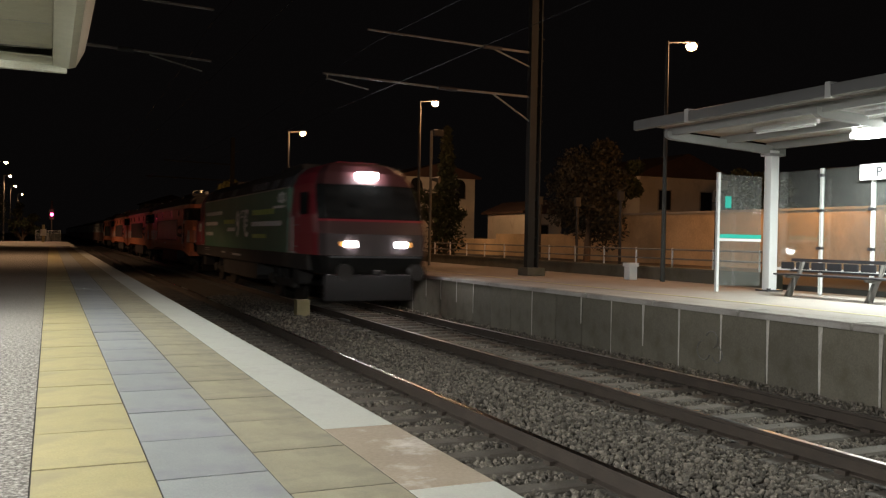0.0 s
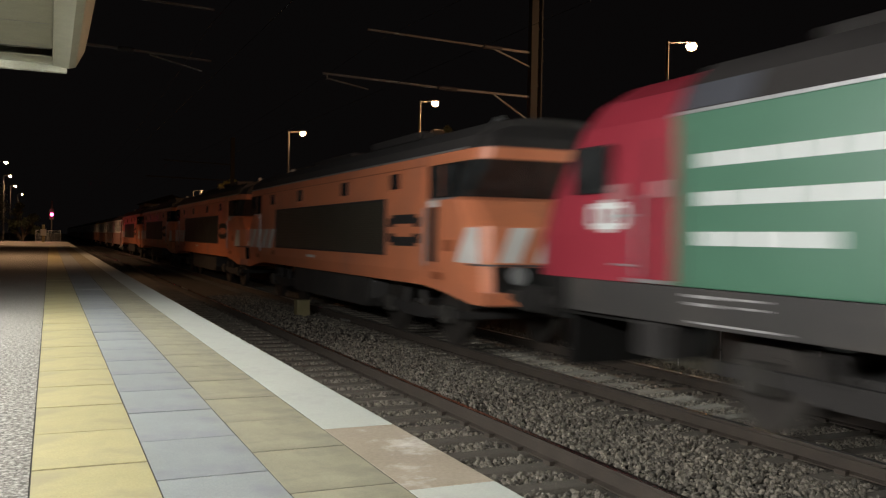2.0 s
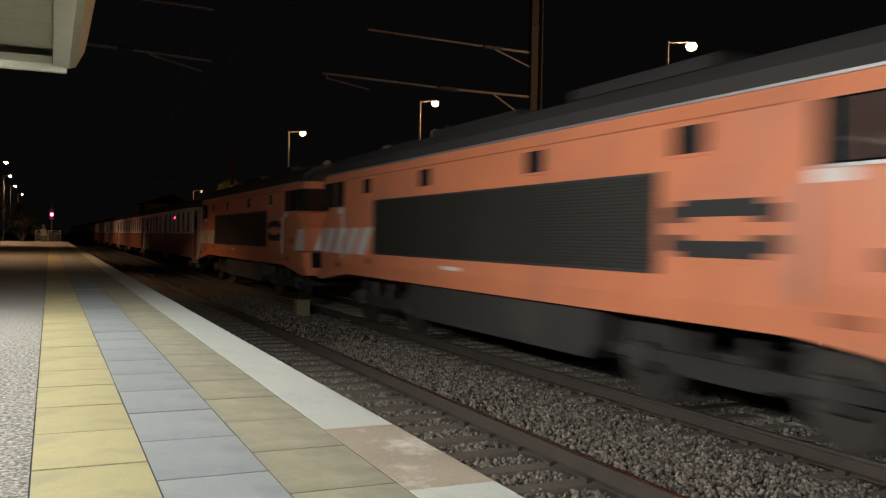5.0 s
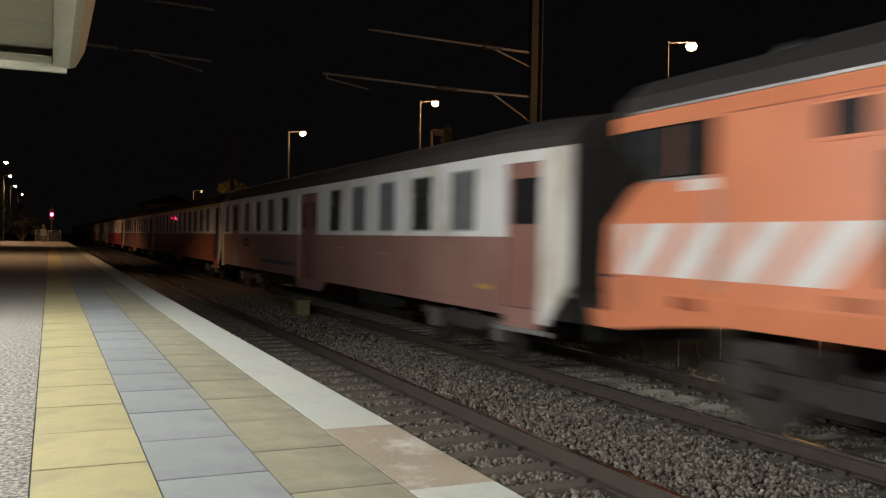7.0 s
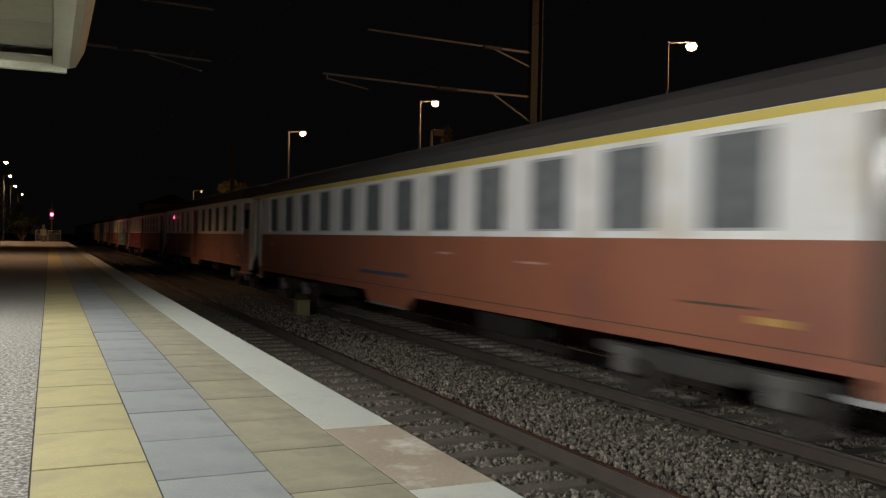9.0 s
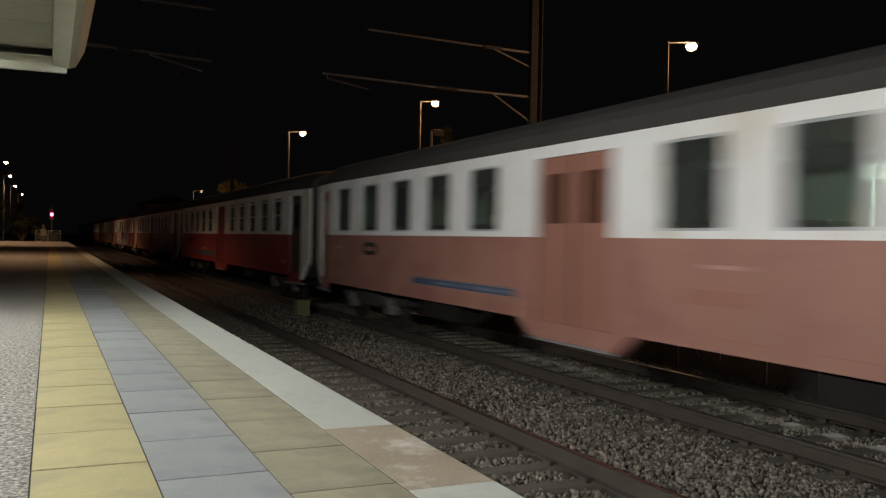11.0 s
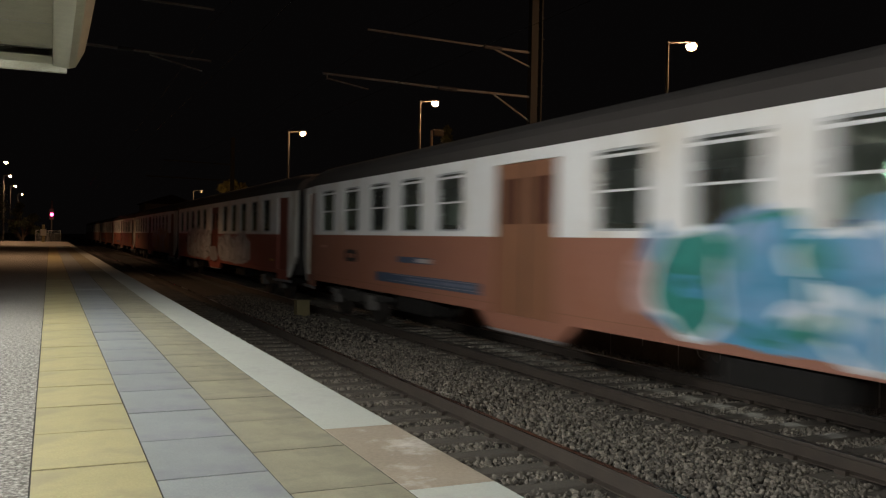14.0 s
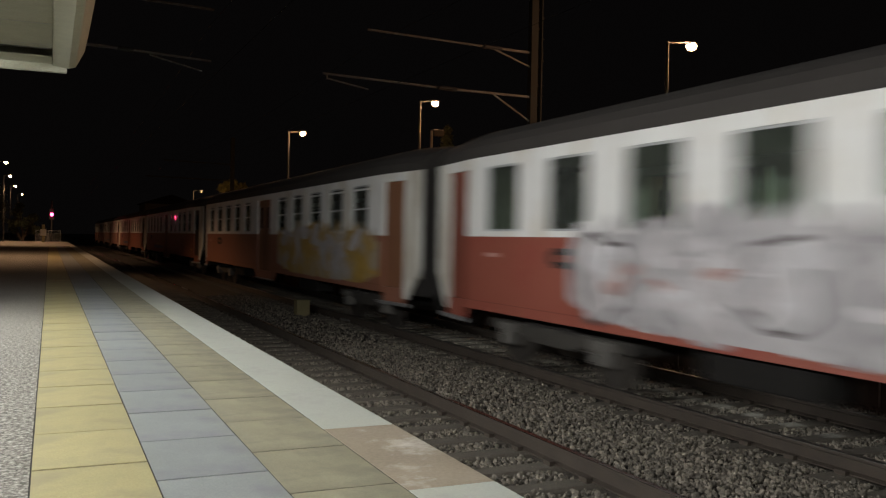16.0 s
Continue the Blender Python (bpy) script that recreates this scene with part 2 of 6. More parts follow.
M_ROOF = paint("roof_grey", (0.033, 0.029, 0.027), 0.8, var=0.2, scale=1.5, fine=30, bump=0.1)
M_ROOF_COACH = paint("coach_roof_grey", (0.038, 0.033, 0.029), 0.85, var=0.25, scale=1.2, fine=30, bump=0.1, stain=(0.035, 0.03, 0.026))
M_UNDER = paint("sooty_underframe", (0.026, 0.023, 0.021), 0.85, var=0.35, scale=3, fine=40, bump=0.3)
M_WHEEL = paint("wheel_steel", (0.055, 0.048, 0.042), 0.6, metal=0.5, var=0.3)
M_BOGIE = paint("bogie_frame_dust", (0.042, 0.038, 0.032), 0.85, var=0.3, scale=4, fine=40, bump=0.2)
M_AXLEBOX = paint("axle_box_grey", (0.13, 0.122, 0.11), 0.7, var=0.25)
M_GREEN = paint("green_livery", (0.078, 0.19, 0.122), 0.38, var=0.06, scale=1, bump=0.02)
M_RED_CAB = paint("red_livery", (0.32, 0.032, 0.050), 0.38, var=0.08, scale=1, bump=0.02)
M_LOCO_GREY = paint("loco_skirt_grey", (0.040, 0.037, 0.034), 0.6, var=0.14, scale=2, bump=0.06, stain=(0.07, 0.06, 0.05))
# near black for sooty undersides; also the painted shade of recess and gap
M_SOOT_SHADE = paint("soot_shade_black", (0.012, 0.011, 0.010), 0.9, var=0.3, spec=0.2)
M_FASCIA = paint("front_grey", (0.080, 0.044, 0.042), 0.45, var=0.1)
# pale red for painted door-window reflections and the cab corner
M_PALE_RED = paint("pale_red_patch", (0.40, 0.16, 0.165), 0.5, var=0.12)
M_ROOF_PANEL = paint("roof_panel_grey", (0.075, 0.078, 0.092), 0.6, var=0.12, scale=2)
M_BAND_DARK = paint("dark_front_band", (0.042, 0.028, 0.028), 0.6, var=0.15)
M_RED_DARK = paint("dark_red_livery", (0.085, 0.030, 0.032), 0.5, var=0.1, scale=1, bump=0.02)
M_LETTER = paint("white_letter", (0.74, 0.76, 0.74), 0.45, var=0.04, bump=0)
M_MARKING = paint("dull_marking", (0.40, 0.39, 0.38), 0.6, var=0.15, bump=0)
M_LETTER_LIME = paint("lime_letter", (0.42, 0.55, 0.14), 0.45, var=0.05, bump=0)
M_COACH_WHITE = paint("coach_white", (0.76, 0.76, 0.735), 0.5, var=0.07, scale=1.3, fine=30, bump=0.04, stain=(0.56, 0.49, 0.37), stain_at=0.61, stain_scale=1.8, stretch=(1, 1, 0.45))
M_COACH_END = paint("dirty_coach_end", (0.70, 0.69, 0.63), 0.65, var=0.14, scale=2, fine=30, bump=0.06, stain=(0.36, 0.28, 0.18), stain_at=0.58, stain_scale=2.5, stretch=(1, 1, 0.3))
COACH_REDS = [
    paint("faded_pink_red", (0.299, 0.165, 0.135), 0.6, var=0.10, scale=1, fine=25, bump=0.04, stain=(0.246, 0.125, 0.097), stain_at=0.6),
    paint("faded_brick_red", (0.275, 0.097, 0.052), 0.55, var=0.10, scale=1, fine=25, bump=0.04, stain=(0.220, 0.080, 0.054), stain_at=0.6),
    paint("faded_salmon_red", (0.317, 0.154, 0.113), 0.6, var=0.10, scale=1, fine=25, bump=0.04, stain=(0.255, 0.103, 0.086), stain_at=0.57),
    paint("bright_crimson", (0.25, 0.036, 0.040), 0.45, var=0.07, scale=1, fine=25, bump=0.03, stain=(0.246, 0.034, 0.032), stain_at=0.64),
    paint("orange_red", (0.275, 0.118, 0.075), 0.55, var=0.09, scale=1, fine=25, bump=0.04, stain=(0.264, 0.103, 0.054), stain_at=0.62),
    paint("plain_red", (0.27, 0.078, 0.052), 0.5, var=0.08, scale=1, fine=25, bump=0.04, stain=(0.264, 0.057, 0.043), stain_at=0.62),
]
DOOR_REDS = [
    paint("door_pink", (0.255, 0.120, 0.092), 0.6, var=0.12, scale=2, bump=0.04, stretch=(1, 1, 0.4)),
    paint("door_brown", (0.066, 0.040, 0.027), 0.6, var=0.2, scale=2, bump=0.04),
    paint("door_salmon", (0.282, 0.125, 0.086), 0.6, var=0.12, scale=2, bump=0.04),
    paint("door_crimson", (0.194, 0.027, 0.028), 0.5, var=0.12, scale=2, bump=0.04),
    paint("door_rust", (0.220, 0.097, 0.049), 0.6, var=0.14, scale=2, bump=0.04),
    paint("door_red", (0.194, 0.051, 0.032), 0.55, var=0.12, scale=2, bump=0.04),
]
M_DOOR_PANE = paint("dusty_door_pane", (0.10, 0.045, 0.03), 0.14, var=0.2, scale=4, bump=0)
M_DOOR_PANE_RED = paint("dusty_red_door_pane", (0.23, 0.098, 0.082), 0.1, var=0.15, scale=4, bump=0)
M_STEP_PANEL = paint("grey_blue_panel", (0.24, 0.235, 0.26), 0.55, var=0.12)
M_GOLD_BAND = paint("yellow_band", (0.58, 0.46, 0.10), 0.5, var=0.08, scale=2, bump=0.02)
M_BLUE_BAND = paint("blue_band", (0.045, 0.068, 0.105), 0.5, var=0.15, scale=5, bump=0.02)
M_BAND_TEXT = paint("faded_band_text", (0.13, 0.15, 0.20), 0.6, var=0.3, scale=8)
M_FADED = paint("faded_mark", (0.44, 0.24, 0.20), 0.6, var=0.2)
M_OCHRE_MARK = paint("ochre_mark", (0.50, 0.30, 0.07), 0.5, var=0.1)
M_INSIDE = paint("coach_inside", (0.22, 0.20, 0.16), 0.7, var=0.1)
M_SEAT = paint("seat_cloth", (0.10, 0.07, 0.05), 0.9, var=0.2)
M_DARK_SPRAY = paint("dark_spray", (0.10, 0.085, 0.085), 0.5, var=0.3, scale=3, fine=9, bump=0.02)
M_PINK_SPRAY = paint("pinkish_spray", (0.40, 0.25, 0.22), 0.5, var=0.25, scale=3, fine=9, bump=0.02)
M_BLUE_SPRAY = paint("turquoise_spray", (0.06, 0.25, 0.40), 0.5, var=0.25, scale=2.2, fine=9, bump=0.02, stain=(0.25, 0.33, 0.50), stain_at=0.56, stain_scale=1.1)
M_TEAL_SPRAY = paint("teal_spray", (0.02, 0.19, 0.155), 0.5, var=0.3, scale=2.2, fine=9, bump=0.02)
M_WHITE_SPRAY = paint("white_spray", (0.60, 0.66, 0.68), 0.5, var=0.2, scale=3, fine=9, bump=0.02)
M_GREY_SPRAY = paint("silver_spray", (0.38, 0.365, 0.37), 0.45, var=0.3, scale=1.8, fine=8, bump=0.02, stain=(0.54, 0.53, 0.535), stain_at=0.56, stain_scale=1.4, stretch=(1, 1, 0.6))
M_PALE_SPRAY = paint("pale_silver_spray", (0.56, 0.55, 0.56), 0.5, var=0.25, scale=3, fine=9, bump=0.02, stain=(0.36, 0.33, 0.33), stain_at=0.55, stain_scale=2.5)
M_DULL_SPRAY = paint("dull_grey_spray", (0.29, 0.275, 0.28), 0.5, var=0.25, scale=3, fine=9, bump=0.02)
M_YELLOW_SPRAY = paint("yellow_spray", (0.42, 0.27, 0.06), 0.5, var=0.25, scale=2, fine=8, bump=0.02, stain=(0.40, 0.37, 0.33), stain_at=0.52, stain_scale=1.1)


# ---- mesh helpers ----
def part(name, bm, material, parent=None, label="", smooth=False):
    me = bpy.data.meshes.new(name)
    bm.normal_update()
    bm.to_mesh(me)
    bm.free()
    if smooth:
        me.polygons.foreach_set("use_smooth", [True] * len(me.polygons))
    me.materials.append(material)
    ob = new(name, me)
    if parent:
        ob.parent = parent
    if label:
        ob["label"] = label
    return ob


def share(ob, name, place, turn=0.0, parent=None):
    """Another object on the same mesh."""
    o = new(name, ob.data)
    o.parent = parent or ob.parent
    o.matrix_basis = pose(*place, 0, 0, turn)
    return o


def thing(name, place, label, category, group="", kind="", turn=0.0):
    e = new(name)
    e.empty_display_size = 0.2
    e.matrix_world = pose(*place, 0, 0, turn)
    return tagged(e, label, category, group, kind)


def box(bm, x0, x1, y0, y1, z0, z1, bevel=0.0):
    r = bmesh.ops.create_cube(bm, size=1.0, matrix=Matrix.Translation(((x0 + x1) / 2, (y0 + y1) / 2, (z0 + z1) / 2)) @ Matrix.Diagonal((abs(x1 - x0), abs(y1 - y0), abs(z1 - z0), 1)))
    if bevel:
        es = list({e for v in r["verts"] for e in v.link_edges})
        bmesh.ops.bevel(bm, geom=es, offset=bevel, segments=2, affect="EDGES", profile=0.6)
    return bm


def boxes(*rows, bevel=0.0):
    bm = bmesh.new()
    for r in rows:
        box(bm, *r, bevel=bevel)
    return bm


def tube(bm, a, b, r, seg=10, r2=None):
    a, b = Vector(a), Vector(b)
    d = b - a
    m = Matrix.Translation((a + b) / 2) @ d.to_track_quat("Z", "Y").to_matrix().to_4x4()
    bmesh.ops.create_cone(bm, cap_ends=True, segments=seg, radius1=r, radius2=r if r2 is None else r2, depth=d.length, matrix=m)
    return bm


def tubes(*rows, seg=10):
    bm = bmesh.new()
    for r in rows:
        tube(bm, *(r if len(r) > 3 else (*r, seg)))
    return bm


def prism(bm, outline, y0, y1):
    """An outline of (x, z) drawn out along y."""
    a = [bm.verts.new((x, y0, z)) for x, z in outline]
    b = [bm.verts.new((x, y1, z)) for x, z in outline]
    k = len(outline)
    for i in range(k):
        bm.faces.new((a[i], a[(i + 1) % k], b[(i + 1) % k], b[i]))
    bm.faces.new(a[::-1])
    bm.faces.new(b)
    return bm


def slab_side(bm, outline, x0, x1):
    """An outline of (y, z) drawn out along x."""
    a = [bm.verts.new((x0, y, z)) for y, z in outline]
    b = [bm.verts.new((x1, y, z)) for y, z in outline]
    k = len(outline)
    for i in range(k):
        bm.faces.new((a[i], b[i], b[(i + 1) % k], a[(i + 1) % k]))
    bm.faces.new(a)
    bm.faces.new(b[::-1])
    return bm


def bars(rows, x, thick=0.004):
    """Flat bars (y0, y1, z0, z1) on the side at x, towards -x."""
    bm = bmesh.new()
    for y0, y1, z0, z1 in rows:
        box(bm, x - thick, x, y0, y1, z0, z1)
    return bm


def blot(outline, x, thick=0.004):
    bm = bmesh.new()
    return slab_side(bm, outline, x - thick, x)

# ---- ground, tracks, platforms ----
def ground():
    bm = boxes((-400, 1200, -300, 1500, -1.2, -0.42))
    tagged(part("ground", bm, M_EARTH), "dark bare earth around the railway line", "ground", kind="structure")
    bm = bmesh.new()
    prism(bm, [(EDGE + 0.05, -0.45), (EDGE_FAR + 0.05, -0.45), (EDGE_FAR + 0.05, -0.23), (8.9, -0.22), (5.45, -0.21), (EDGE + 0.05, -0.24)], -60, 620)
    tagged(part("ballast", bm, M_BALLAST), "bed of brownish-grey crushed stone under both tracks", "ballast", kind="structure")


def stones():
    """Loose ballast stones, dense where the camera stands near."""
    rng = np.random.default_rng(5)
    ico_v, ico_f = [], []
    t = (1 + 5 ** 0.5) / 2
    for a, b in ((1, t), (-1, t), (1, -t), (-1, -t)):
        ico_v += [(0, a, b), (a, b, 0), (b, 0, a)]
    bm = bmesh.new()
    for v in ico_v:
        bm.verts.new(v)
    bmesh.ops.convex_hull(bm, input=bm.verts[:])
    bm.verts.ensure_lookup_table()
    base = np.array([v.co[:] for v in bm.verts]) / 1.9
    tri = np.array([[v.index for v in f.verts] for f in bm.faces])
    bm.free()
    spots = []
    for x0, x1, y0, y1, per in ((EDGE + 0.1, EDGE_FAR, 2.5, 9.0, 820), (EDGE + 0.1, EDGE_FAR, 9.0, 16.0, 520), (EDGE + 0.6, EDGE_FAR, 16.0, 30.0, 170)):
        n = int((x1 - x0) * (y1 - y0) * per)
        p = np.column_stack([rng.uniform(x0, x1, n), rng.uniform(y0, y1, n)])
        spots.append(p)
    p = np.concatenate(spots)
    keep = np.ones(len(p), bool)
    for c in (TRACK_NEAR, TRACK_FAR):
        for s in (-1, 1):
            keep &= np.abs(p[:, 0] - c - s * (GAUGE / 2 + 0.035)) > 0.10
        on_sleeper = (np.abs(p[:, 0] - c) < 1.34) & (np.abs((p[:, 1] / 0.6) % 1 - 0.5) < 0.24)
        keep &= ~(on_sleeper & (rng.random(len(p)) < 0.93))
    p = p[keep]
    n = len(p)
    size = rng.uniform(0.012, 0.027, n)
    q = rng.normal(size=(n, 4))
    q /= np.linalg.norm(q, axis=1)[:, None]
    w, x, y, z = q.T
    rot = np.stack([1 - 2 * (y * y + z * z), 2 * (x * y - z * w), 2 * (x * z + y * w), 2 * (x * y + z * w), 1 - 2 * (x * x + z * z), 2 * (y * z - x * w), 2 * (x * z - y * w), 2 * (y * z + x * w), 1 - 2 * (x * x + y * y)], 1).reshape(n, 3, 3)
    shape = base[None] * (1 + rng.uniform(-0.3, 0.3, (n, len(base), 1))) * rng.uniform(0.65, 1.3, (n, 1, 3))
    verts = np.einsum("nij,nvj->nvi", rot, shape * size[:, None, None])
    mid = np.exp(-((p[:, 0] - 5.45) / 0.75) ** 2) * 0.05
    wall = np.clip((p[:, 0] - 8.75) / 0.4, 0, 1) * 0.10
    verts += np.column_stack([p, -0.215 + mid + wall + rng.uniform(-0.012, 0.03, n)])[:, None, :]
    faces = (tri[None] + (np.arange(n) * len(base))[:, None, None]).reshape(-1, 3)
    me = bpy.data.meshes.new("ballast_stones")
    me.from_pydata(verts.reshape(-1, 3).tolist(), [], faces.tolist())
    me.materials.append(M_STONE)
    tagged(new("ballast_stones", me), "loose angular grey-brown ballast stones between the rails", "gravel", kind="stuff")


RAIL = [(-0.07, -0.172), (0.07, -0.172), (0.07, -0.160), (0.012, -0.145), (0.010, -0.045), (0.036, -0.032), (0.036, -0.006), (-0.036, -0.006), (-0.036, -0.032), (-0.010, -0.045), (-0.012, -0.145), (-0.07, -0.160)]
HEAD = [(-0.033, -0.006), (0.033, -0.006), (0.030, -0.001), (0.02, 0.0), (-0.02, 0.0), (-0.030, -0.001)]


def railway(centre, head_material, label):
    e = thing("track", (centre, 0, 0), label, "railway track", group="tracks", kind="structure")
    for s in (-1, 1):
        bm = bmesh.new()
        prism(bm, RAIL, -60, 620)
        r = part("rail", bm, M_RAIL_SIDE, e)
        r.location = (s * (GAUGE / 2 + 0.035), 0, 0)
        bm = bmesh.new()
        prism(bm, HEAD, -60, 620)
        part("rail_head", bm, head_material, r, "worn running surface")
    bm = bmesh.new()
    prism(bm, [(-0.13, -0.40), (0.13, -0.40), (0.12, -0.20), (0.10, -0.175), (-0.10, -0.175), (-0.12, -0.20)], -1.3, 1.3)
    first = part("sleeper", bm, M_SLEEPER, e)
    first.matrix_basis = pose(0, 0.3, 0, 0, 0, 90)
    for k in [q for q in range(-25, 60) if q]:
        share(first, "sleeper", (0, 0.3 + 0.6 * k, 0), 90)
    bm = bmesh.new()
    for k in range(60, 400):
        box(bm, -1.3, 1.3, 0.18 + 0.6 * k, 0.42 + 0.6 * k, -0.35, -0.175)
    tagged(part("sleepers_beyond", bm, M_SLEEPER, e), kind="stuff")
    # clips that hold the rail
    bm = boxes((-0.12, -0.06, -0.06, 0.06, -0.175, -0.135), (0.06, 0.12, -0.06, 0.06, -0.175, -0.135))
    clip = part("rail_clip", bm, M_RAIL_SIDE, e)
    clip.location = (-(GAUGE / 2 + 0.035), 0.3, 0)
    for k in range(3, 45):
        for s in (-1, 1):
            share(clip, "rail_clip", (s * (GAUGE / 2 + 0.035), 0.3 + 0.6 * k, 0))


def near_platform():
    e = thing("platform", (0, 0, 0), "station platform with aggregate surface and coloured edge tiles", "platform", kind="structure")
    bm = bmesh.new()
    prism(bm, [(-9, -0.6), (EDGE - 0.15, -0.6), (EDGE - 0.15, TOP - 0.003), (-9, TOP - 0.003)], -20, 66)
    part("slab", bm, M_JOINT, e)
    bm = boxes((-9, -0.062, -20, 66, TOP - 0.03, TOP))
    part("aggregate_surface", bm, M_AGGREGATE, e, "washed gravel concrete surface")
    # dark expansion joint across the aggregate
    part("expansion_joint", boxes((-3.0, -0.07, 14.70, 14.73, TOP - 0.01, TOP + 0.001)), M_JOINT, e)
    widths = ((-0.055, 0.386, "yellow_tile", M_YELLOW_TILE, 0.435, 0.687), (0.393, 0.825, "grey_tile", M_GREY_TILE, 0.10, 0.69), (0.833, 1.254, "olive_tile", M_OLIVE_TILE, 0.527, 0.67))
    for x0, x1, name, material, shift, pitch in widths:
        bm = boxes((x0, x1, 0.008, pitch - 0.008, TOP - 0.04, TOP))
        first = part(name, bm, material, e)
        first.location = (0, shift - pitch, 0)
        for k in range(0, 40):
            lift = random.uniform(-0.0012, 0.0012)
            share(first, name, (random.uniform(-0.001, 0.001), shift + pitch * k, lift))
        bm = bmesh.new()
        for k in range(40, 92):
            box(bm, x0, x1, shift + pitch * k, shift + pitch * (k + 1) - 0.010, TOP - 0.04, TOP)
        tagged(part(name + "s_beyond", bm, material, e), kind="stuff")
        part(name, boxes((x0, x1, -20, shift - pitch - 0.004, TOP - 0.04, TOP)), material, e)
    step = 1.135
    bm = bmesh.new()
    prism(bm, [(1.262, TOP - 0.16), (EDGE - 0.03, TOP - 0.16), (EDGE, TOP - 0.10), (EDGE, TOP - 0.025), (EDGE - 0.012, TOP - 0.001), (1.262, TOP - 0.001)], 0.003, step - 0.003)
    first = part("coping_stone", bm, M_COPING, e)
    first.location = (0, 3.10 - 2 * step, 0)
    for k in [q for q in range(-18, 26) if q != -2]:
        o = share(first, "coping_stone", (0, 3.10 + step * k, 0))
        if k == 0:
            o.data = first.data.copy()
            o.data.materials[0] = M_COPING_WORN
            o["label"] = "worn brown coping stone with flaking white paint"
    bm = bmesh.new()
    prism(bm, [(1.262, TOP - 0.16), (EDGE, TOP - 0.16), (EDGE, TOP + 0.002), (1.262, TOP + 0.002)], 3.10 + step * 26, 66)
    part("coping_beyond", bm, M_COPING, e)
    # lower far end of the platform, lit by the lanterns
    p = thing("platform_end", (0, 0, 0), "pale far end of the platform under sodium lanterns", "platform", kind="structure")
    part("slab", boxes((-9, EDGE, 66.0, 96, -0.6, TOP - 0.01)), M_PAVING, p)


def far_platform():
    e = thing("far_platform", (0, 0, 0), "opposite platform with panelled concrete front wall", "platform", kind="structure")
    part("slab", boxes((EDGE_FAR + 0.14, 14.7, -20, 150, -0.6, TOP - 0.004)), M_PAVING, e, "brownish paved platform surface")
    bm = bmesh.new()
    prism(bm, [(EDGE_FAR - 0.02, TOP - 0.09), (EDGE_FAR + 0.55, TOP - 0.09), (EDGE_FAR + 0.55, TOP + 0.004), (EDGE_FAR + 0.01, TOP + 0.004), (EDGE_FAR - 0.02, TOP - 0.02)], 0, 1.96)
    first = part("edge_slab", bm, M_CONCRETE, e, "pale concrete edge slab")
    first.location = (0, -2, 0)
    for k in range(0, 22):
        share(first, "edge_slab", (0, 2.0 * k, 0))
    part("edge_beyond", boxes((EDGE_FAR - 0.02, EDGE_FAR + 0.55, 44, 150, TOP - 0.09, TOP + 0.004)), M_COPING, e)
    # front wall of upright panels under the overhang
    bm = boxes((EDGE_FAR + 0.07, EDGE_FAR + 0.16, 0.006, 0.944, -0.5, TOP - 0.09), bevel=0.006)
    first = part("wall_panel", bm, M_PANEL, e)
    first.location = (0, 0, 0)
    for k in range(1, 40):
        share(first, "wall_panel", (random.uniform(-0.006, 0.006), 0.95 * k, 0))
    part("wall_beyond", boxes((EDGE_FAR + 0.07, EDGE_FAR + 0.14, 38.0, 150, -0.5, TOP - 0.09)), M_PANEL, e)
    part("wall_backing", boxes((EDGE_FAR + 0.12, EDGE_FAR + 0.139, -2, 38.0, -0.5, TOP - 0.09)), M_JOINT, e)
    for k in range(3, 34):
        if random.random() < 0.75:
            y, w = 0.95 * k + random.uniform(-0.03, 0.03), random.uniform(0.02, 0.07)
            lo = random.choice((-0.2, -0.2, 0.1, 0.3))
            outline = [(y - w / 2, TOP - 0.10), (y + w / 2, TOP - 0.10), (y + w * 0.35, (TOP + lo) / 2), (y + w * 0.2, lo), (y - w * 0.2, lo), (y - w * 0.3, (TOP + lo) / 2 + 0.1)]
            part("lime_streak", blot(outline, EDGE_FAR + 0.066, 0.003), M_LIME, e, "pale lime run-off streak")
    # painted scribble
    bm = bmesh.new()
    for a0, cy, cz, r in ((20, 10.62, 0.40, 0.13), (200, 10.80, 0.22, 0.15), (100, 10.50, 0.18, 0.12)):
        for i in range(9):
            a, b = radians(a0 + i * 26), radians(a0 + i * 26 + 26)
            tube(bm, (EDGE_FAR + 0.062, cy + r * math.cos(a), cz + r * math.sin(a)), (EDGE_FAR + 0.062, cy + r * math.cos(b), cz + r * math.sin(b)), 0.010, 5)
    part("scribble", bm, M_AXLEBOX, e, "pale sprayed scribble")
    # ochre warning line
    part("warning_line", boxes((10.55, 10.67, -20, 150, TOP - 0.003, TOP + 0.001)), M_YELLOW_TILE, e, "faded yellow warning line")


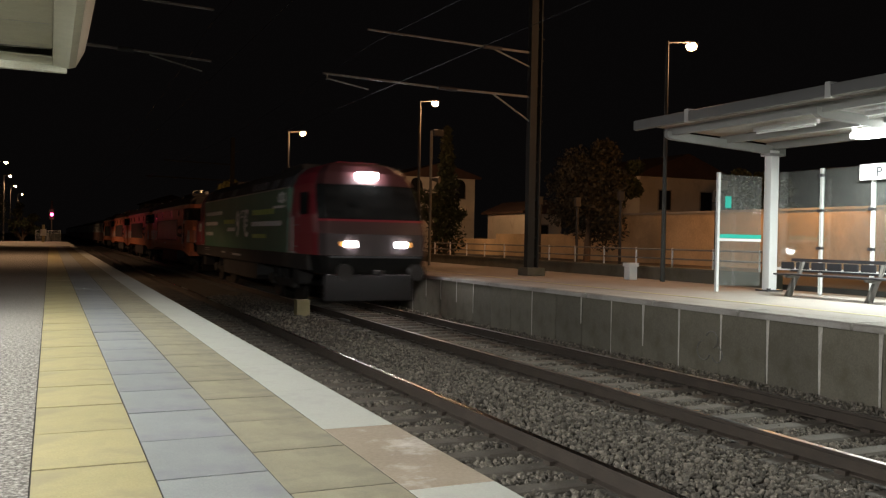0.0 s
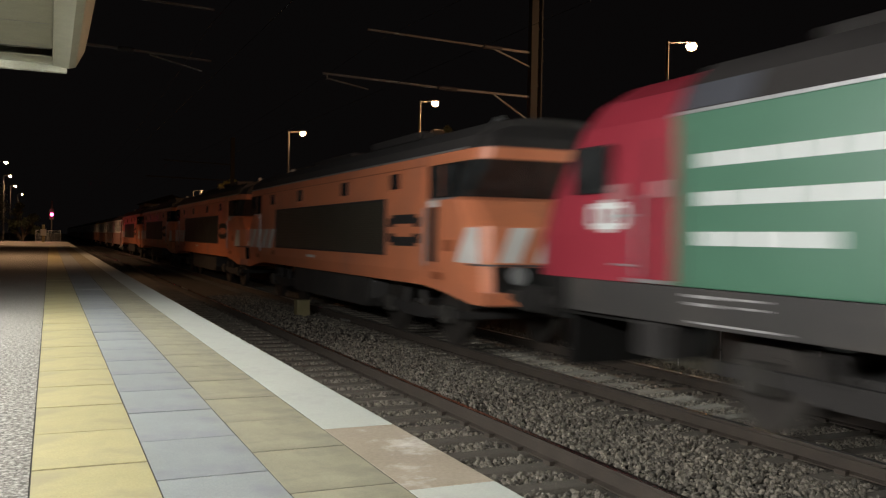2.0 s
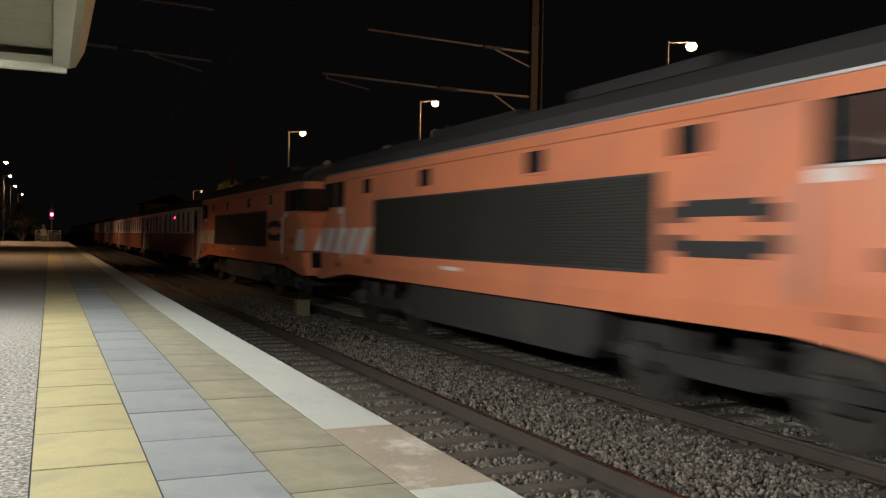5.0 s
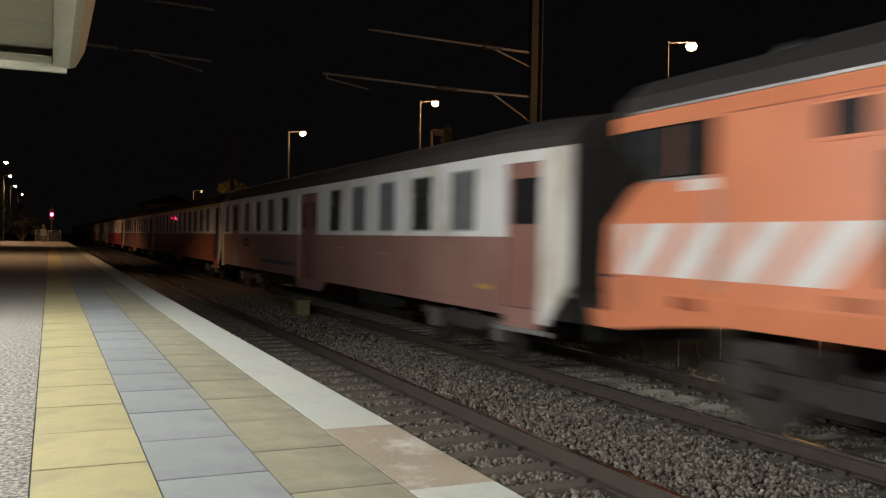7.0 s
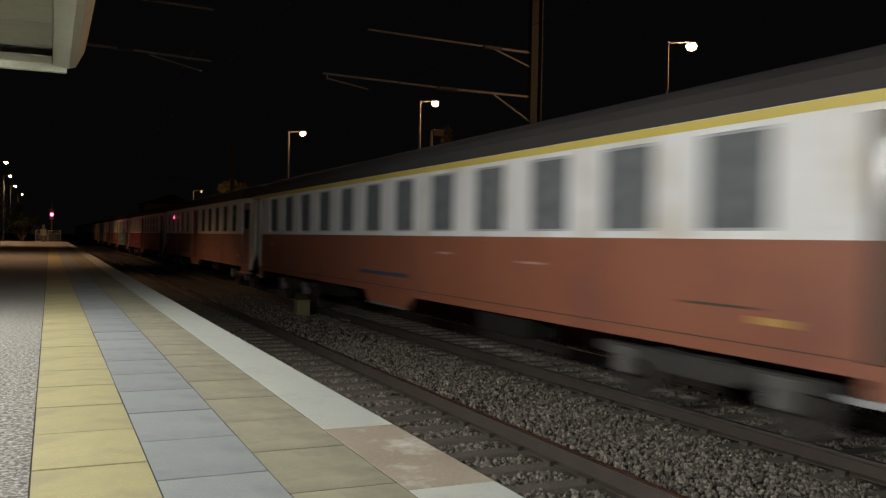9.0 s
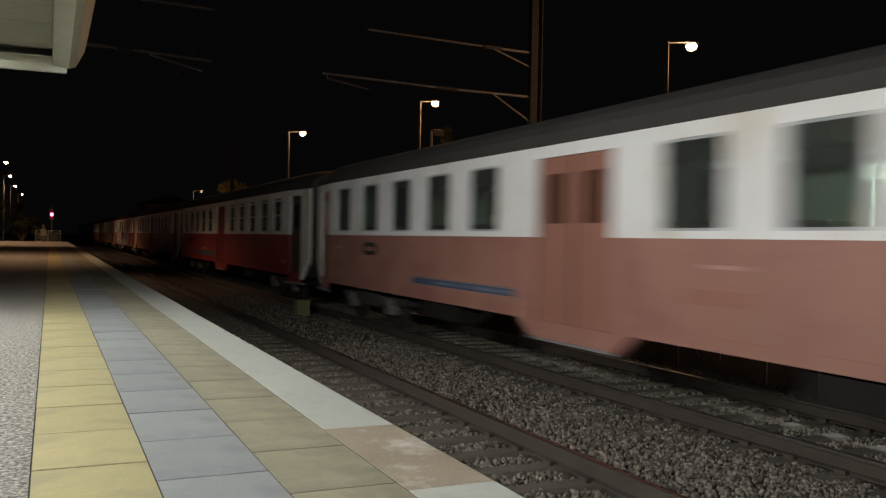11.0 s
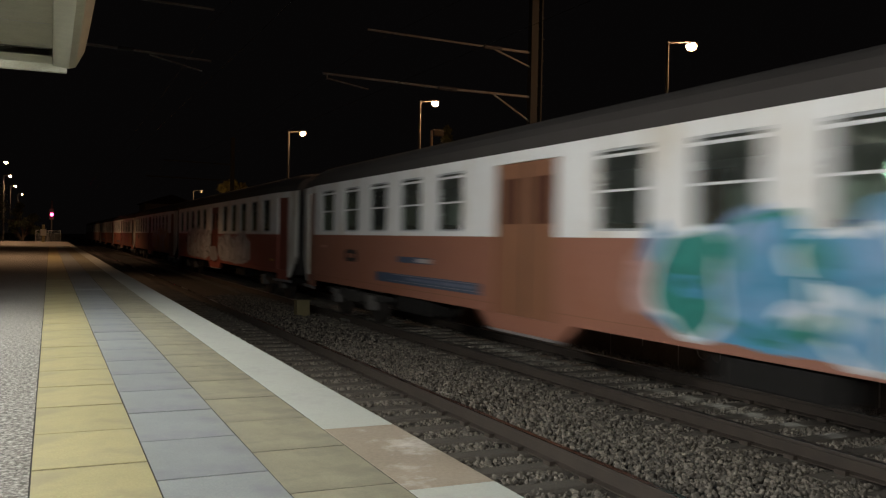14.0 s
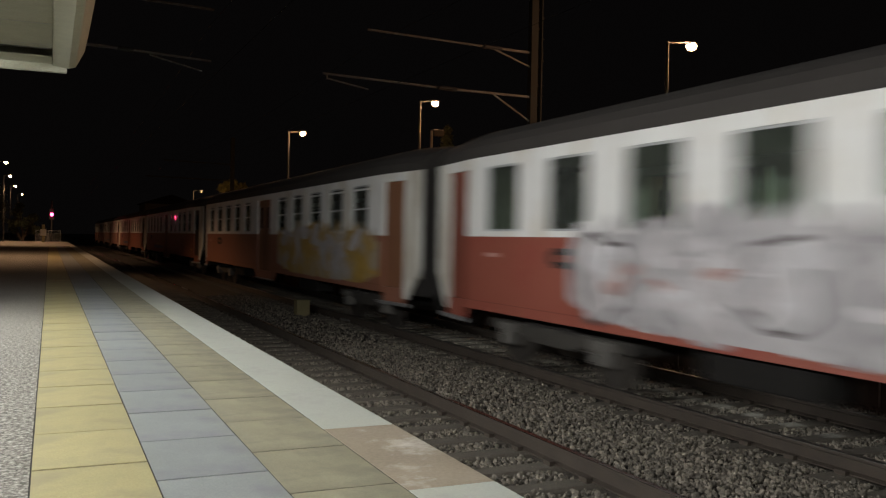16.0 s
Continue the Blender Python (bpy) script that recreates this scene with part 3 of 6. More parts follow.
# ---- near canopy ----
def near_canopy():
    e = thing("platform_canopy", (0, 0, 0), "white metal platform canopy with a rolled edge", "canopy", kind="structure")
    back = -14.0
    bm = bmesh.new()
    prism(bm, [(-6.0, 3.78), (0.0, 3.78), (0.0, 3.86), (-6.0, 3.86)], back, 10.08)
    part("soffit", bm, M_CANOPY, e, "cream soffit panels")
    bm = bmesh.new()
    prism(bm, [(0.003, 3.72), (0.17, 3.70), (0.24, 3.72), (0.33, 3.90), (0.37, 4.10), (0.37, 4.25), (-0.1, 4.25), (0.003, 3.92)], back, 10.75)
    part("fascia", bm, M_CANOPY, e, "rolled metal edge")
    part("end_trim", boxes((-6.0, 0.0, 10.30, 10.75, 3.735, 3.75), (-6.0, 0.15, 10.755, 10.85, 3.655, 3.95), bevel=0.006), M_CANOPY, e)
    part("shadow_gap", boxes((-6.0, -0.02, 10.08, 10.30, 3.81, 3.86)), M_DARK_METAL, e, "dark recessed strip")
    part("roof_sheet", boxes((-6.0, 0.3, back, 10.8, 4.26, 4.32)), M_GREY_METAL, e)
    for k in range(24):
        y = back + 0.9 + k
        part("soffit_rib", boxes((-6.0, -0.01, y, y + 0.012, 3.778, 3.785)), M_GREY_METAL, e)
    # out-of-view beam, added to keep the tube light off the soffit
    part("purlin", boxes((-1.25, -1.18, back, 10.29, 3.57, 3.777)), M_GREY_METAL, e, "unseen grey beam added to shade the soffit")
    for y in (10.2, 4.6, -1.0, -6.6, -12.2):
        part("column", boxes((-5.3, -5.1, y - 0.1, y + 0.1, TOP, 3.78), bevel=0.012), M_CANOPY, e)
    for x, y in CANOPY_TUBES:
        f = thing("canopy_light", (x, y, 3.78), "glowing white tube light tilted to the track under the canopy", "ceiling light", group="canopy lights")
        for h in (-0.38, 0.38):
            part("hanger", boxes((-0.03, 0.0, h - 0.02, h + 0.02, -0.16, 0.0)), M_STEEL, f)
        part("housing", boxes((-0.05, 0.03, -0.66, 0.66, -0.43, -0.16), bevel=0.012), M_WHITE_METAL, f)
        part("diffuser", boxes((0.032, 0.06, -0.64, 0.64, -0.41, -0.20), bevel=0.008), M_LAMP_TUBE, f, "glowing diffuser")
    # station wall behind the platform
    tagged(part("wall_station", boxes((-9.3, -9.0, -16, 8, TOP, 4.2)), M_PLASTER), "plain plastered station wall", "wall", kind="structure")


# ---- far shelter ----
def shelter():
    e = thing("platform_shelter", (0, 0, 0), "steel and glass waiting shelter with lit sloping roof", "shelter")
    y0, y1 = 2.0, 14.35
    bm = bmesh.new()
    prism(bm, [(10.5, 4.10), (10.56, 4.08), (10.62, 4.12), (10.62, 4.30), (10.5, 4.27)], y0, y1)
    part("roof_edge", bm, M_SHELTER_EDGE, e, "grey rolled roof edge")
    for y in (12.77, 9.60, 6.4):
        part("edge_joint", boxes((10.49, 10.63, y - 0.05, y + 0.05, 4.075, 4.31)), M_STEEL_SHEET, e)
    # corrugated roof sheet, falling to the back
    bm = bmesh.new()
    k = int((y1 - y0) / 0.16)
    rows = []
    for i in range(k + 1):
        y = y0 + i * (y1 - y0) / k
        for off in (0.0, 0.05, 0.08, 0.13):
            rows.append((y + off, 0.0 if off in (0.0, 0.13) else 0.035))
    vs = [(bm.verts.new((10.58, y, 4.20 + d)), bm.verts.new((14.6, y, 4.02 + d))) for y, d in rows if y < y1]
    for a, b in zip(vs, vs[1:]):
        bm.faces.new((a[0], a[1], b[1], b[0]))
    bmesh.ops.solidify(bm, geom=bm.faces[:], thickness=0.02)
    part("roof_sheet", bm, M_STEEL_SHEET, e, "corrugated pale grey roof sheet")
    for x, z in ((11.25, 4.07), (12.65, 4.0), (13.9, 3.95)):
        part("purlin", boxes((x - 0.05, x + 0.05, y0, y1 - 0.1, z - 0.06, z + 0.09)), M_BEAM, e)
    for y in (14.1, 10.4, 6.7, 3.0):
        bm = bmesh.new()
        prism(bm, [(11.1, 3.98), (11.2, 3.93), (14.2, 3.76), (14.2, 3.94), (11.1, 4.09)], y - 0.05, y + 0.05)
        part("rafter", bm, M_BEAM, e)
        part("column", boxes((13.76, 13.98, y - 0.1, y + 0.1, TOP, 3.86), bevel=0.015), M_WHITE_METAL, e, "white steel column")
        part("base_plate", boxes((13.66, 14.08, y - 0.18, y + 0.18, TOP, TOP + 0.03), (13.72, 13.78, y - 0.14, y - 0.08, TOP + 0.03, TOP + 0.06), (13.96, 14.02, y + 0.08, y + 0.14, TOP + 0.03, TOP + 0.06)), M_DARK_METAL, e)
        part("bracket", boxes((13.68, 14.06, y - 0.13, y + 0.13, 3.74, 3.80)), M_STEEL, e)
    # end screen
    s = part("end_screen", boxes((12.42, 12.48, 14.07, 14.13, TOP, 3.34)), M_WHITE_METAL, e, "white post")
    part("pane", boxes((12.49, 13.60, 14.095, 14.105, TOP + 0.12, 3.30)), M_GLASS, s)
    part("band", boxes((12.49, 13.60, 14.082, 14.094, 2.00, 2.08)), M_TEAL, s, "teal safety band")
    part("band", boxes((12.49, 13.60, 14.082, 14.094, 1.94, 1.995)), M_SIGN, s, "white safety band")
    part("sticker", boxes((12.62, 12.78, 14.080, 14.093, 2.62, 2.86), bevel=0.004), M_TEAL, s, "rounded teal sticker")
    # back glass in bays
    for i in range(10):
        yb = 14.05 - 1.2 * i
        p = part("screen_post", boxes((13.97, 14.03, yb - 1.2, yb - 1.14, TOP, 3.42)), M_WHITE_METAL, e, "white post")
        part("pane", boxes((13.995, 14.005, yb - 1.12, yb - 0.02, 1.42, 3.40)), M_GLASS, p)
        part("lower_rail", boxes((13.98, 14.02, yb - 1.13, yb - 0.01, 1.36, 1.42)), M_WHITE_METAL, p)
        for z in (1.8, 2.55, 3.25):
            part("pane_clamp", boxes((13.96, 14.04, yb - 1.20, yb - 1.08, z, z + 0.06)), M_DARK_METAL, p)
    # lights
    for x, y in SHELTER_TUBES:
        f = thing("tube_light", (x, y, 4.09), "unlit white batten light under the shelter roof", "light", group="shelter lights")
        part("housing", boxes((-0.05, 0.05, -0.75, 0.75, -0.07, 0.0)), M_WHITE_METAL, f)
        part("tube", tubes(((0, -0.7, -0.1), (0, 0.7, -0.1), 0.02)), M_SIGN, f, "unlit white tube")
    for x, y in SHELTER_BOXES:
        f = thing("box_light", (x, y, 3.86), "bright box light hung over the bench", "light", group="shelter lights")
        part("housing", boxes((-0.09, 0.09, -0.78, 0.78, 0.0, 0.08), bevel=0.01), M_WHITE_METAL, f)
        part("diffuser", boxes((-0.16, 0.16, -0.75, 0.75, -0.10, -0.002), bevel=0.02), M_LAMP_TUBE, f, "glowing diffuser")
        for h in (-0.4, 0.4):
            part("hanger", boxes((-0.02, 0.02, h - 0.02, h + 0.02, 0.08, 0.28)), M_STEEL, f)
    # station name sign: only its first letter comes into view
    g = thing("station_sign", (13.93, 11.10, 3.27), "white station name board with a dark letter", "sign")
    part("board", boxes((-0.02, 0.02, -1.0, 0.83, -0.15, 0.15)), M_SIGN, g)
    letter("P", (-0.024, 0.47, -0.10), 0.27, M_INK, g)
    for y in (0.5, -0.7):
        part("bracket", boxes((0.02, 0.05, y, y + 0.05, -0.1, 0.1)), M_STEEL, g)
    # bench
    b = thing("bench", (12.95, 11.8, TOP), "slatted dark bench with pale cast supports", "bench")
    for k in range(4):
        part("seat_slat", boxes((-0.22 + 0.11 * k, -0.13 + 0.11 * k, -2.1, 1.05, 0.40, 0.435), bevel=0.008), M_DARK_METAL, b)
    part("back_rail", boxes((0.25, 0.29, -2.1, 1.05, 0.66, 0.72), (0.22, 0.26, -2.1, 1.05, 0.46, 0.50)), M_DARK_METAL, b)
    for k in range(9):
        y = -2.0 + 0.372 * k
        part("back_panel", boxes((0.245, 0.275, y + 0.02, y + 0.33, 0.51, 0.65), bevel=0.008), M_DARK_METAL, b)
    for y in (0.75, -1.05):
        bm = bmesh.new()
        prism(bm, [(-0.20, 0.0), (-0.06, 0.0), (0.10, 0.34), (0.16, 0.40), (0.26, 0.66), (0.20, 0.66), (0.12, 0.42), (-0.22, 0.40), (-0.22, 0.36), (-0.02, 0.34)], y - 0.03, y + 0.03)
        part("support", bm, M_AXLEBOX, b, "pale cast support")
    # notice case behind the glass
    n = thing("notice_case", (14.25, 10.6, TOP), "green framed notice case behind the glass", "notice case")
    part("case", boxes((-0.05, 0.05, -0.5, 0.5, 0.55, 1.95), bevel=0.02), M_GREEN_PAINT, n)
    for y in (-0.42, 0.42):
        part("leg", boxes((-0.03, 0.03, y - 0.03, y + 0.03, 0, 0.6)), M_STEEL, n)


def letter(text, place, size, material, parent, name="letter", turn=-90.0, bold=0.0):
    """Built-in lettering that stands on a side facing -x and reads towards -y."""
    cu = bpy.data.curves.new(name, "FONT")
    cu.body, cu.size, cu.extrude, cu.offset = text, size, 0.003, bold
    tmp = new(name, cu)
    me = bpy.data.meshes.new_from_object(tmp.evaluated_get(bpy.context.evaluated_depsgraph_get()))
    bpy.data.objects.remove(tmp)
    me.materials.clear()
    me.materials.append(material)
    ob = new(name, me)
    ob.parent = parent
    ob.matrix_basis = pose(*place, 90, 0, turn)
    return ob


# ---- lanterns, mast, fence, boxes ----
def lantern(x, y, z, arm, base_z, label, group, lens=M_LAMP_SODIUM, lens_label="glowing orange lens"):
    e = thing("street_lamp", (x - arm, y, base_z), label, "street lamp", group=group)
    h = z - base_z
    part("pole", tubes(((0, 0, 0), (0, 0, h + 0.05), 0.065, 10, 0.04)), M_POLE, e, "dark tapered pole")
    part("arm", tubes(((0, 0, h + 0.02), (arm - 0.18, 0, h + 0.09), 0.025)), M_POLE, e)
    bm = bmesh.new()
    bmesh.ops.create_uvsphere(bm, u_segments=14, v_segments=8, radius=1.0, matrix=Matrix.Translation((arm - 0.03, 0, h + 0.10)) @ Matrix.Diagonal((0.24, 0.11, 0.06, 1)))
    part("hood", bm, M_DARK_METAL, e, smooth=True)
    bm = bmesh.new()
    bmesh.ops.create_uvsphere(bm, u_segments=14, v_segments=8, radius=1.0, matrix=Matrix.Translation((arm, 0, h)) @ Matrix.Diagonal((0.14, 0.14, 0.11, 1)))
    part("lens", bm, lens, e, lens_label, smooth=True)


def masts():
    e = thing("catenary_mast", (12.30, 21.4, TOP), "lattice steel catenary mast with two cantilevers", "mast")
    part("footing", boxes((-0.28, 0.28, -0.28, 0.28, 0.0, 0.22), bevel=0.02), M_PANEL, e)
    part("channel", boxes((-0.19, 0.02, -0.10, 0.10, 0.2, 9.0)), M_MAST, e)
    part("flange", boxes((0.13, 0.165, -0.10, 0.10, 0.2, 9.0)), M_MAST, e)
    for k in range(16):
        z = 0.5 + 0.53 * k
        part("batten", boxes((0.02, 0.13, -0.01, 0.01, z, z + 0.05)), M_MAST, e)

    def arm(z, tip, mid, post, droop, name="cantilever"):
        a = part(name, tubes(((-0.1, 0, z), (mid + 0.25, 0, z + 0.01), 0.034)), M_TUBE_STEEL, e, "pale steel tube")
        part("outer_tube", tubes(((mid - 0.25, 0, z + 0.02), (tip, 0, z + 0.10), 0.028)), M_TUBE_STEEL, a)
        part("insulator", tubes(((mid + 0.27, 0, z + 0.01), (mid - 0.27, 0, z + 0.02), 0.058)), M_DARK_METAL, a)
        part("strut", tubes(((-0.12, 0, z - post), (-1.3, 0, z - 0.02), 0.024)), M_TUBE_STEEL, a)
        if droop:
            part("registration_arm", tubes(((tip + 0.12, 0, z - 0.02), (tip + 1.2, 0, z - 0.20), 0.018)), M_TUBE_STEEL, a)
            part("dropper", tubes(((tip + 0.1, 0, z + 0.1), (tip + 0.1, 0, z - 0.04), 0.02)), M_TUBE_STEEL, a)

    arm(5.87 - TOP, -6.1, -2.68, 0.70, True)
    arm(7.10 - TOP, -4.95, -1.35, 0.42, False)
    for z in (2.2, 3.2, 4.3, 5.0, 5.3, 6.0, 6.2, 6.6, 7.2):
        part("step_iron", tubes(((0.16, 0, z), (0.27, 0, z + 0.01), 0.012)), M_MAST, e)
    # opposite mast, over the near track
    m = thing("catenary_mast", (-1.6, 21.4, TOP), "steel catenary mast beside the canopy", "mast")
    part("channel", boxes((-0.12, 0.12, -0.10, 0.10, 0, 8.6)), M_MAST, m)
    a = part("cantilever", tubes(((0.1, 0, 5.25), (3.0, 0, 5.18), 0.035), ((3.25, 0, 5.17), (5.05, 0, 5.09), 0.026)), M_TUBE_STEEL, m, "pale steel tube")
    part("insulator", tubes(((2.95, 0, 5.18), (3.3, 0, 5.17), 0.06)), M_DARK_METAL, a)
    part("registration_arm", tubes(((3.65, 0, 5.10), (4.84, 0, 4.83), 0.018)), M_TUBE_STEEL, a)
    part("cantilever", tubes(((0.1, 0, 6.45), (5.1, 0, 6.32), 0.03)), M_TUBE_STEEL, m, "pale steel tube")
    # farther masts, faint
    far = thing("catenary_mast", (12.3, 66.0, TOP), "distant catenary mast beyond the platform", "mast")
    part("channel", boxes((-0.14, 0.14, -0.12, 0.12, 0, 8.2)), M_MAST, far)
    part("cantilever", tubes(((0, 0, 5.0), (-6.1, 0, 5.1), 0.04), ((0, 0, 6.2), (-4.9, 0, 6.3), 0.04)), M_MAST, far)
    # overhead wires
    for x, z, sag in ((TRACK_FAR, 5.55, 0.0), (TRACK_FAR, 6.85, 0.45), (TRACK_NEAR, 5.55, 0.0), (TRACK_NEAR, 6.85, 0.45)):
        pts = []
        for y0, y1 in ((-30, 21.4), (21.4, 66), (66, 112), (112, 160)):
            pts += [(x, y0 + (y1 - y0) * i / 8, z - sag * 4 * (i / 8) * (1 - i / 8)) for i in range(8)]
        bm = bmesh.new()
        rings = [[bm.verts.new((p[0] + 0.006 * math.cos(a), p[1], p[2] + 0.006 * math.sin(a))) for a in (0.8, 2.9, 5.0)] for p in pts]
        for p, q in zip(rings, rings[1:]):
            for i in range(3):
                bm.faces.new((p[i], p[(i + 1) % 3], q[(i + 1) % 3], q[i]))
        tagged(part("overhead_wire", bm, M_BLACK), "thin dark overhead contact wire above the track", "wire", group="overhead wires")


def fence_and_boxes():
    e = thing("boundary_wall", (0, 0, 0), "low concrete boundary wall behind the platform", "wall", kind="structure")
    part("wall", boxes((14.75, 14.95, 14.8, 90, TOP - 0.3, 1.20)), M_PANEL, e)
    part("coping", boxes((14.70, 15.0, 14.8, 90, 1.205, 1.25)), M_PANEL, e)
    f = thing("railing", (14.85, 0, 1.25), "galvanised tube railing on the low wall", "railing")
    for z in (0.22, 0.46):
        part("rail", tubes(((0, 15.0, z), (0, 70, z), 0.022)), M_RAILING, f)
    post = part("post", tubes(((0, 0, 0), (0, 0, 0.50), 0.026)), M_WHITE_METAL, f)
    post.location = (0, 15.4, 0)
    for k in range(1, 30):
        share(post, "post", (0, 15.4 + 1.55 * k, 0))
    b = thing("junction_box", (13.9, 18.99, TOP), "small white cable box on a plinth", "cable box")
    part("plinth", boxes((-0.12, 0.12, -0.12, 0.12, 0, 0.34), bevel=0.01), M_WHITE_METAL, b)
    part("lid", boxes((-0.15, 0.15, -0.15, 0.15, 0.34, 0.44), bevel=0.015), M_WHITE_METAL, b)
    c = thing("track_box", (6.0, 22.3, -0.22), "yellowish weathered trackside box between the tracks", "track box")
    part("box", boxes((-0.17, 0.17, -0.15, 0.15, 0.0, 0.42), bevel=0.012), M_CABINET, c)
    part("lid", boxes((-0.185, 0.185, -0.165, 0.165, 0.42, 0.45), bevel=0.01), M_CABINET, c)
    d = thing("cable_cover", (6.75, 20.4, -0.16), "flat pale cover plate beside the rail", "cover plate")
    part("plate", boxes((-0.22, 0.22, -0.3, 0.3, 0.0, 0.05), bevel=0.01), M_AXLEBOX, d)
    # pole with loudspeaker and clock bracket
    p = thing("loudspeaker_pole", (12.62, 29.4, TOP), "slim pole with a loudspeaker and a round bracket", "pole")
    part("pole", tubes(((0, 0, 0), (0, 0, 4.9), 0.05)), M_RAILING, p)
    part("loudspeaker", tubes(((0.05, 0, 3.15), (0.26, -0.2, 3.12), 0.05, 12, 0.13)), M_RAILING, p)
    part("camera_housing", boxes((0.05, 0.45, -0.1, 0.1, 4.72, 4.95), bevel=0.03), M_POLE, p)
    # thin posts behind the platform
    for x, y, h in ((16.2, 18.4, 2.3), (17.3, 29.5, 2.6), (16.6, 25.8, 2.4), (16.4, 23.0, 2.5)):
        q = thing("slim_post", (x, y, 1.0), "slim dark steel post by the boundary wall", "post", group="slim posts")
        part("shaft", tubes(((0, 0, 0), (0, 0, h), 0.05)), M_BLACK, q)
        part("cap", boxes((-0.1, 0.1, -0.06, 0.06, h - 0.32, h), bevel=0.02), M_BLACK, q)
    # far end of the near platform: guard fence, marker and red signal
    g = thing("end_fence", (0, 91.0, TOP), "pale mesh guard fence at the platform end", "fence")
    for x in (-1.2, -0.15, 0.9):
        part("post", tubes(((x, 0, 0), (x, 0, 1.12), 0.025), seg=6), M_GREY_METAL, g)
    for k in range(20):
        x = -1.1 + 0.1 * k
        part("upright", tubes(((x, 0, 0.08), (x, 0, 1.05), 0.007), seg=5), M_GREY_METAL, g)
    for z in (0.08, 1.08):
        part("rail", tubes(((-1.2, 0, z), (0.9, 0, z), 0.018), seg=6), M_GREY_METAL, g)
    y = thing("marker_post", (-0.55, 88.0, TOP), "yellow marker post on the platform end", "marker post")
    part("post", boxes((-0.12, 0.12, -0.1, 0.1, 0, 1.6), bevel=0.02), M_YELLOW_TILE, y)
    part("plate", boxes((-0.25, 0.25, -0.12, -0.101, 0.6, 1.2)), M_SIGN, y)
    s = thing("signal", (0.15, 96.0, 0.0), "railway signal post showing a red light", "signal")
    part("post", tubes(((0, 0, 0), (0, 0, 5.0), 0.07)), M_MAST, s)
    part("head", boxes((-0.22, 0.22, -0.12, 0.12, 3.1, 4.2), bevel=0.04), M_BLACK, s)
    part("lamp", tubes(((0, -0.13, 3.60), (0, -0.20, 3.60), 0.16, 16)), M_LAMP_RED, s, "glowing red lens")


# ---- town behind the far platform ----
def leaf_cloud(name, parent, material, rng, blobs, count, size):
    """A crown of many small leaf tufts scattered in uneven lumps."""
    vs, fs = [], []
    for _ in range(count):
        cx, cy, cz, r, squash = blobs[rng.integers(len(blobs))]
        d = rng.normal(size=3)
        d = d / np.linalg.norm(d) * r * rng.uniform(0.35, 1.08)
        c = np.array((cx + d[0], cy + d[1], cz + d[2] * squash))
        a, b = rng.normal(size=3), rng.normal(size=3)
        a /= np.linalg.norm(a)
        b = np.cross(a, b)
        b /= np.linalg.norm(b)
        s = size * rng.uniform(0.5, 1.3)
        i = len(vs)
        vs += [tuple(c - a * s), tuple(c + b * s * 0.45), tuple(c + a * s), tuple(c - b * s * 0.45)]
        fs.append((i, i + 1, i + 2, i + 3))
    me = bpy.data.meshes.new(name)
    me.from_pydata(vs, [], fs)
    me.materials.append(material)
    ob = new(name, me)
    ob.parent = parent
    return ob


def tree(x, y, z, height, spread, label, material, seed, count=5000, low=0.45, leaf=0.14, name="tree"):
    rng = np.random.default_rng(seed)
    e = thing(name, (x, y, z), label, "tree")
    bm = bmesh.new()
    tube(bm, (0, 0, 0), (0.1, 0, height * 0.4), 0.16, 10, 0.10)
    blobs = []
    for k in range(9):
        a = k * 2.4
        r = spread * rng.uniform(0.35, 0.85)
        top = (r * math.cos(a), r * math.sin(a), height * rng.uniform(low, 0.95))
        tube(bm, (0.08, 0, height * rng.uniform(0.22, 0.38)), top, 0.06, 6, 0.02)
        blobs.append((*top, spread * rng.uniform(0.25, 0.45), 0.8))
        if k % 2:
            tube(bm, Vector(top) * 0.7, (top[0] * 1.2, top[1] * 1.1, top[2] * 1.12), 0.025, 5, 0.008)
    if low < 0.4:
        blobs += [(spread * 0.45 * math.cos(1.3 * k), spread * 0.45 * math.sin(1.3 * k), height * (low + 0.09 * k), spread * 0.55, 0.85) for k in range(7)]
    part("trunk", bm, M_BARK, e)
    leaf_cloud("crown", e, material, rng, blobs, count, leaf)


def house(x, y, w, d, base, eave, ridge, label, windows, arched=False, lit=M_PLASTER):
    e = thing("house", (x, y, base), label, "house", group="houses")
    h = eave - base
    part("wall", boxes((-w / 2, w / 2, 0, d, 0, h)), lit, e)
    bm = bmesh.new()
    prism(bm, [(-w / 2 - 0.35, h - 0.05), (w / 2 + 0.35, h - 0.05), (w / 2 + 0.35, h + 0.08), (0.0, ridge - base), (-w / 2 - 0.35, h + 0.08)], -0.35, d + 0.35)
    part("roof", bm, M_ROOF_TILE, e, "dark clay tile roof")
    for wx, wz, ww, wh in windows:
        f = part("window", boxes((wx - ww / 2 - 0.07, wx + ww / 2 + 0.07, -0.05, 0.0, wz - wh / 2 - 0.07, wz + wh / 2 + 0.07)), M_CONCRETE, e)
        part("pane", boxes((wx - ww / 2, wx + ww / 2, -0.055, -0.051, wz - wh / 2, wz + wh / 2)), M_DARK_WINDOW, f)
        if arched:
            bm = bmesh.new()
            tube(bm, (wx, -0.060, wz + wh / 2), (wx, -0.052, wz + wh / 2), ww / 2, 20)
            part("arch_pane", bm, M_DARK_WINDOW, f)


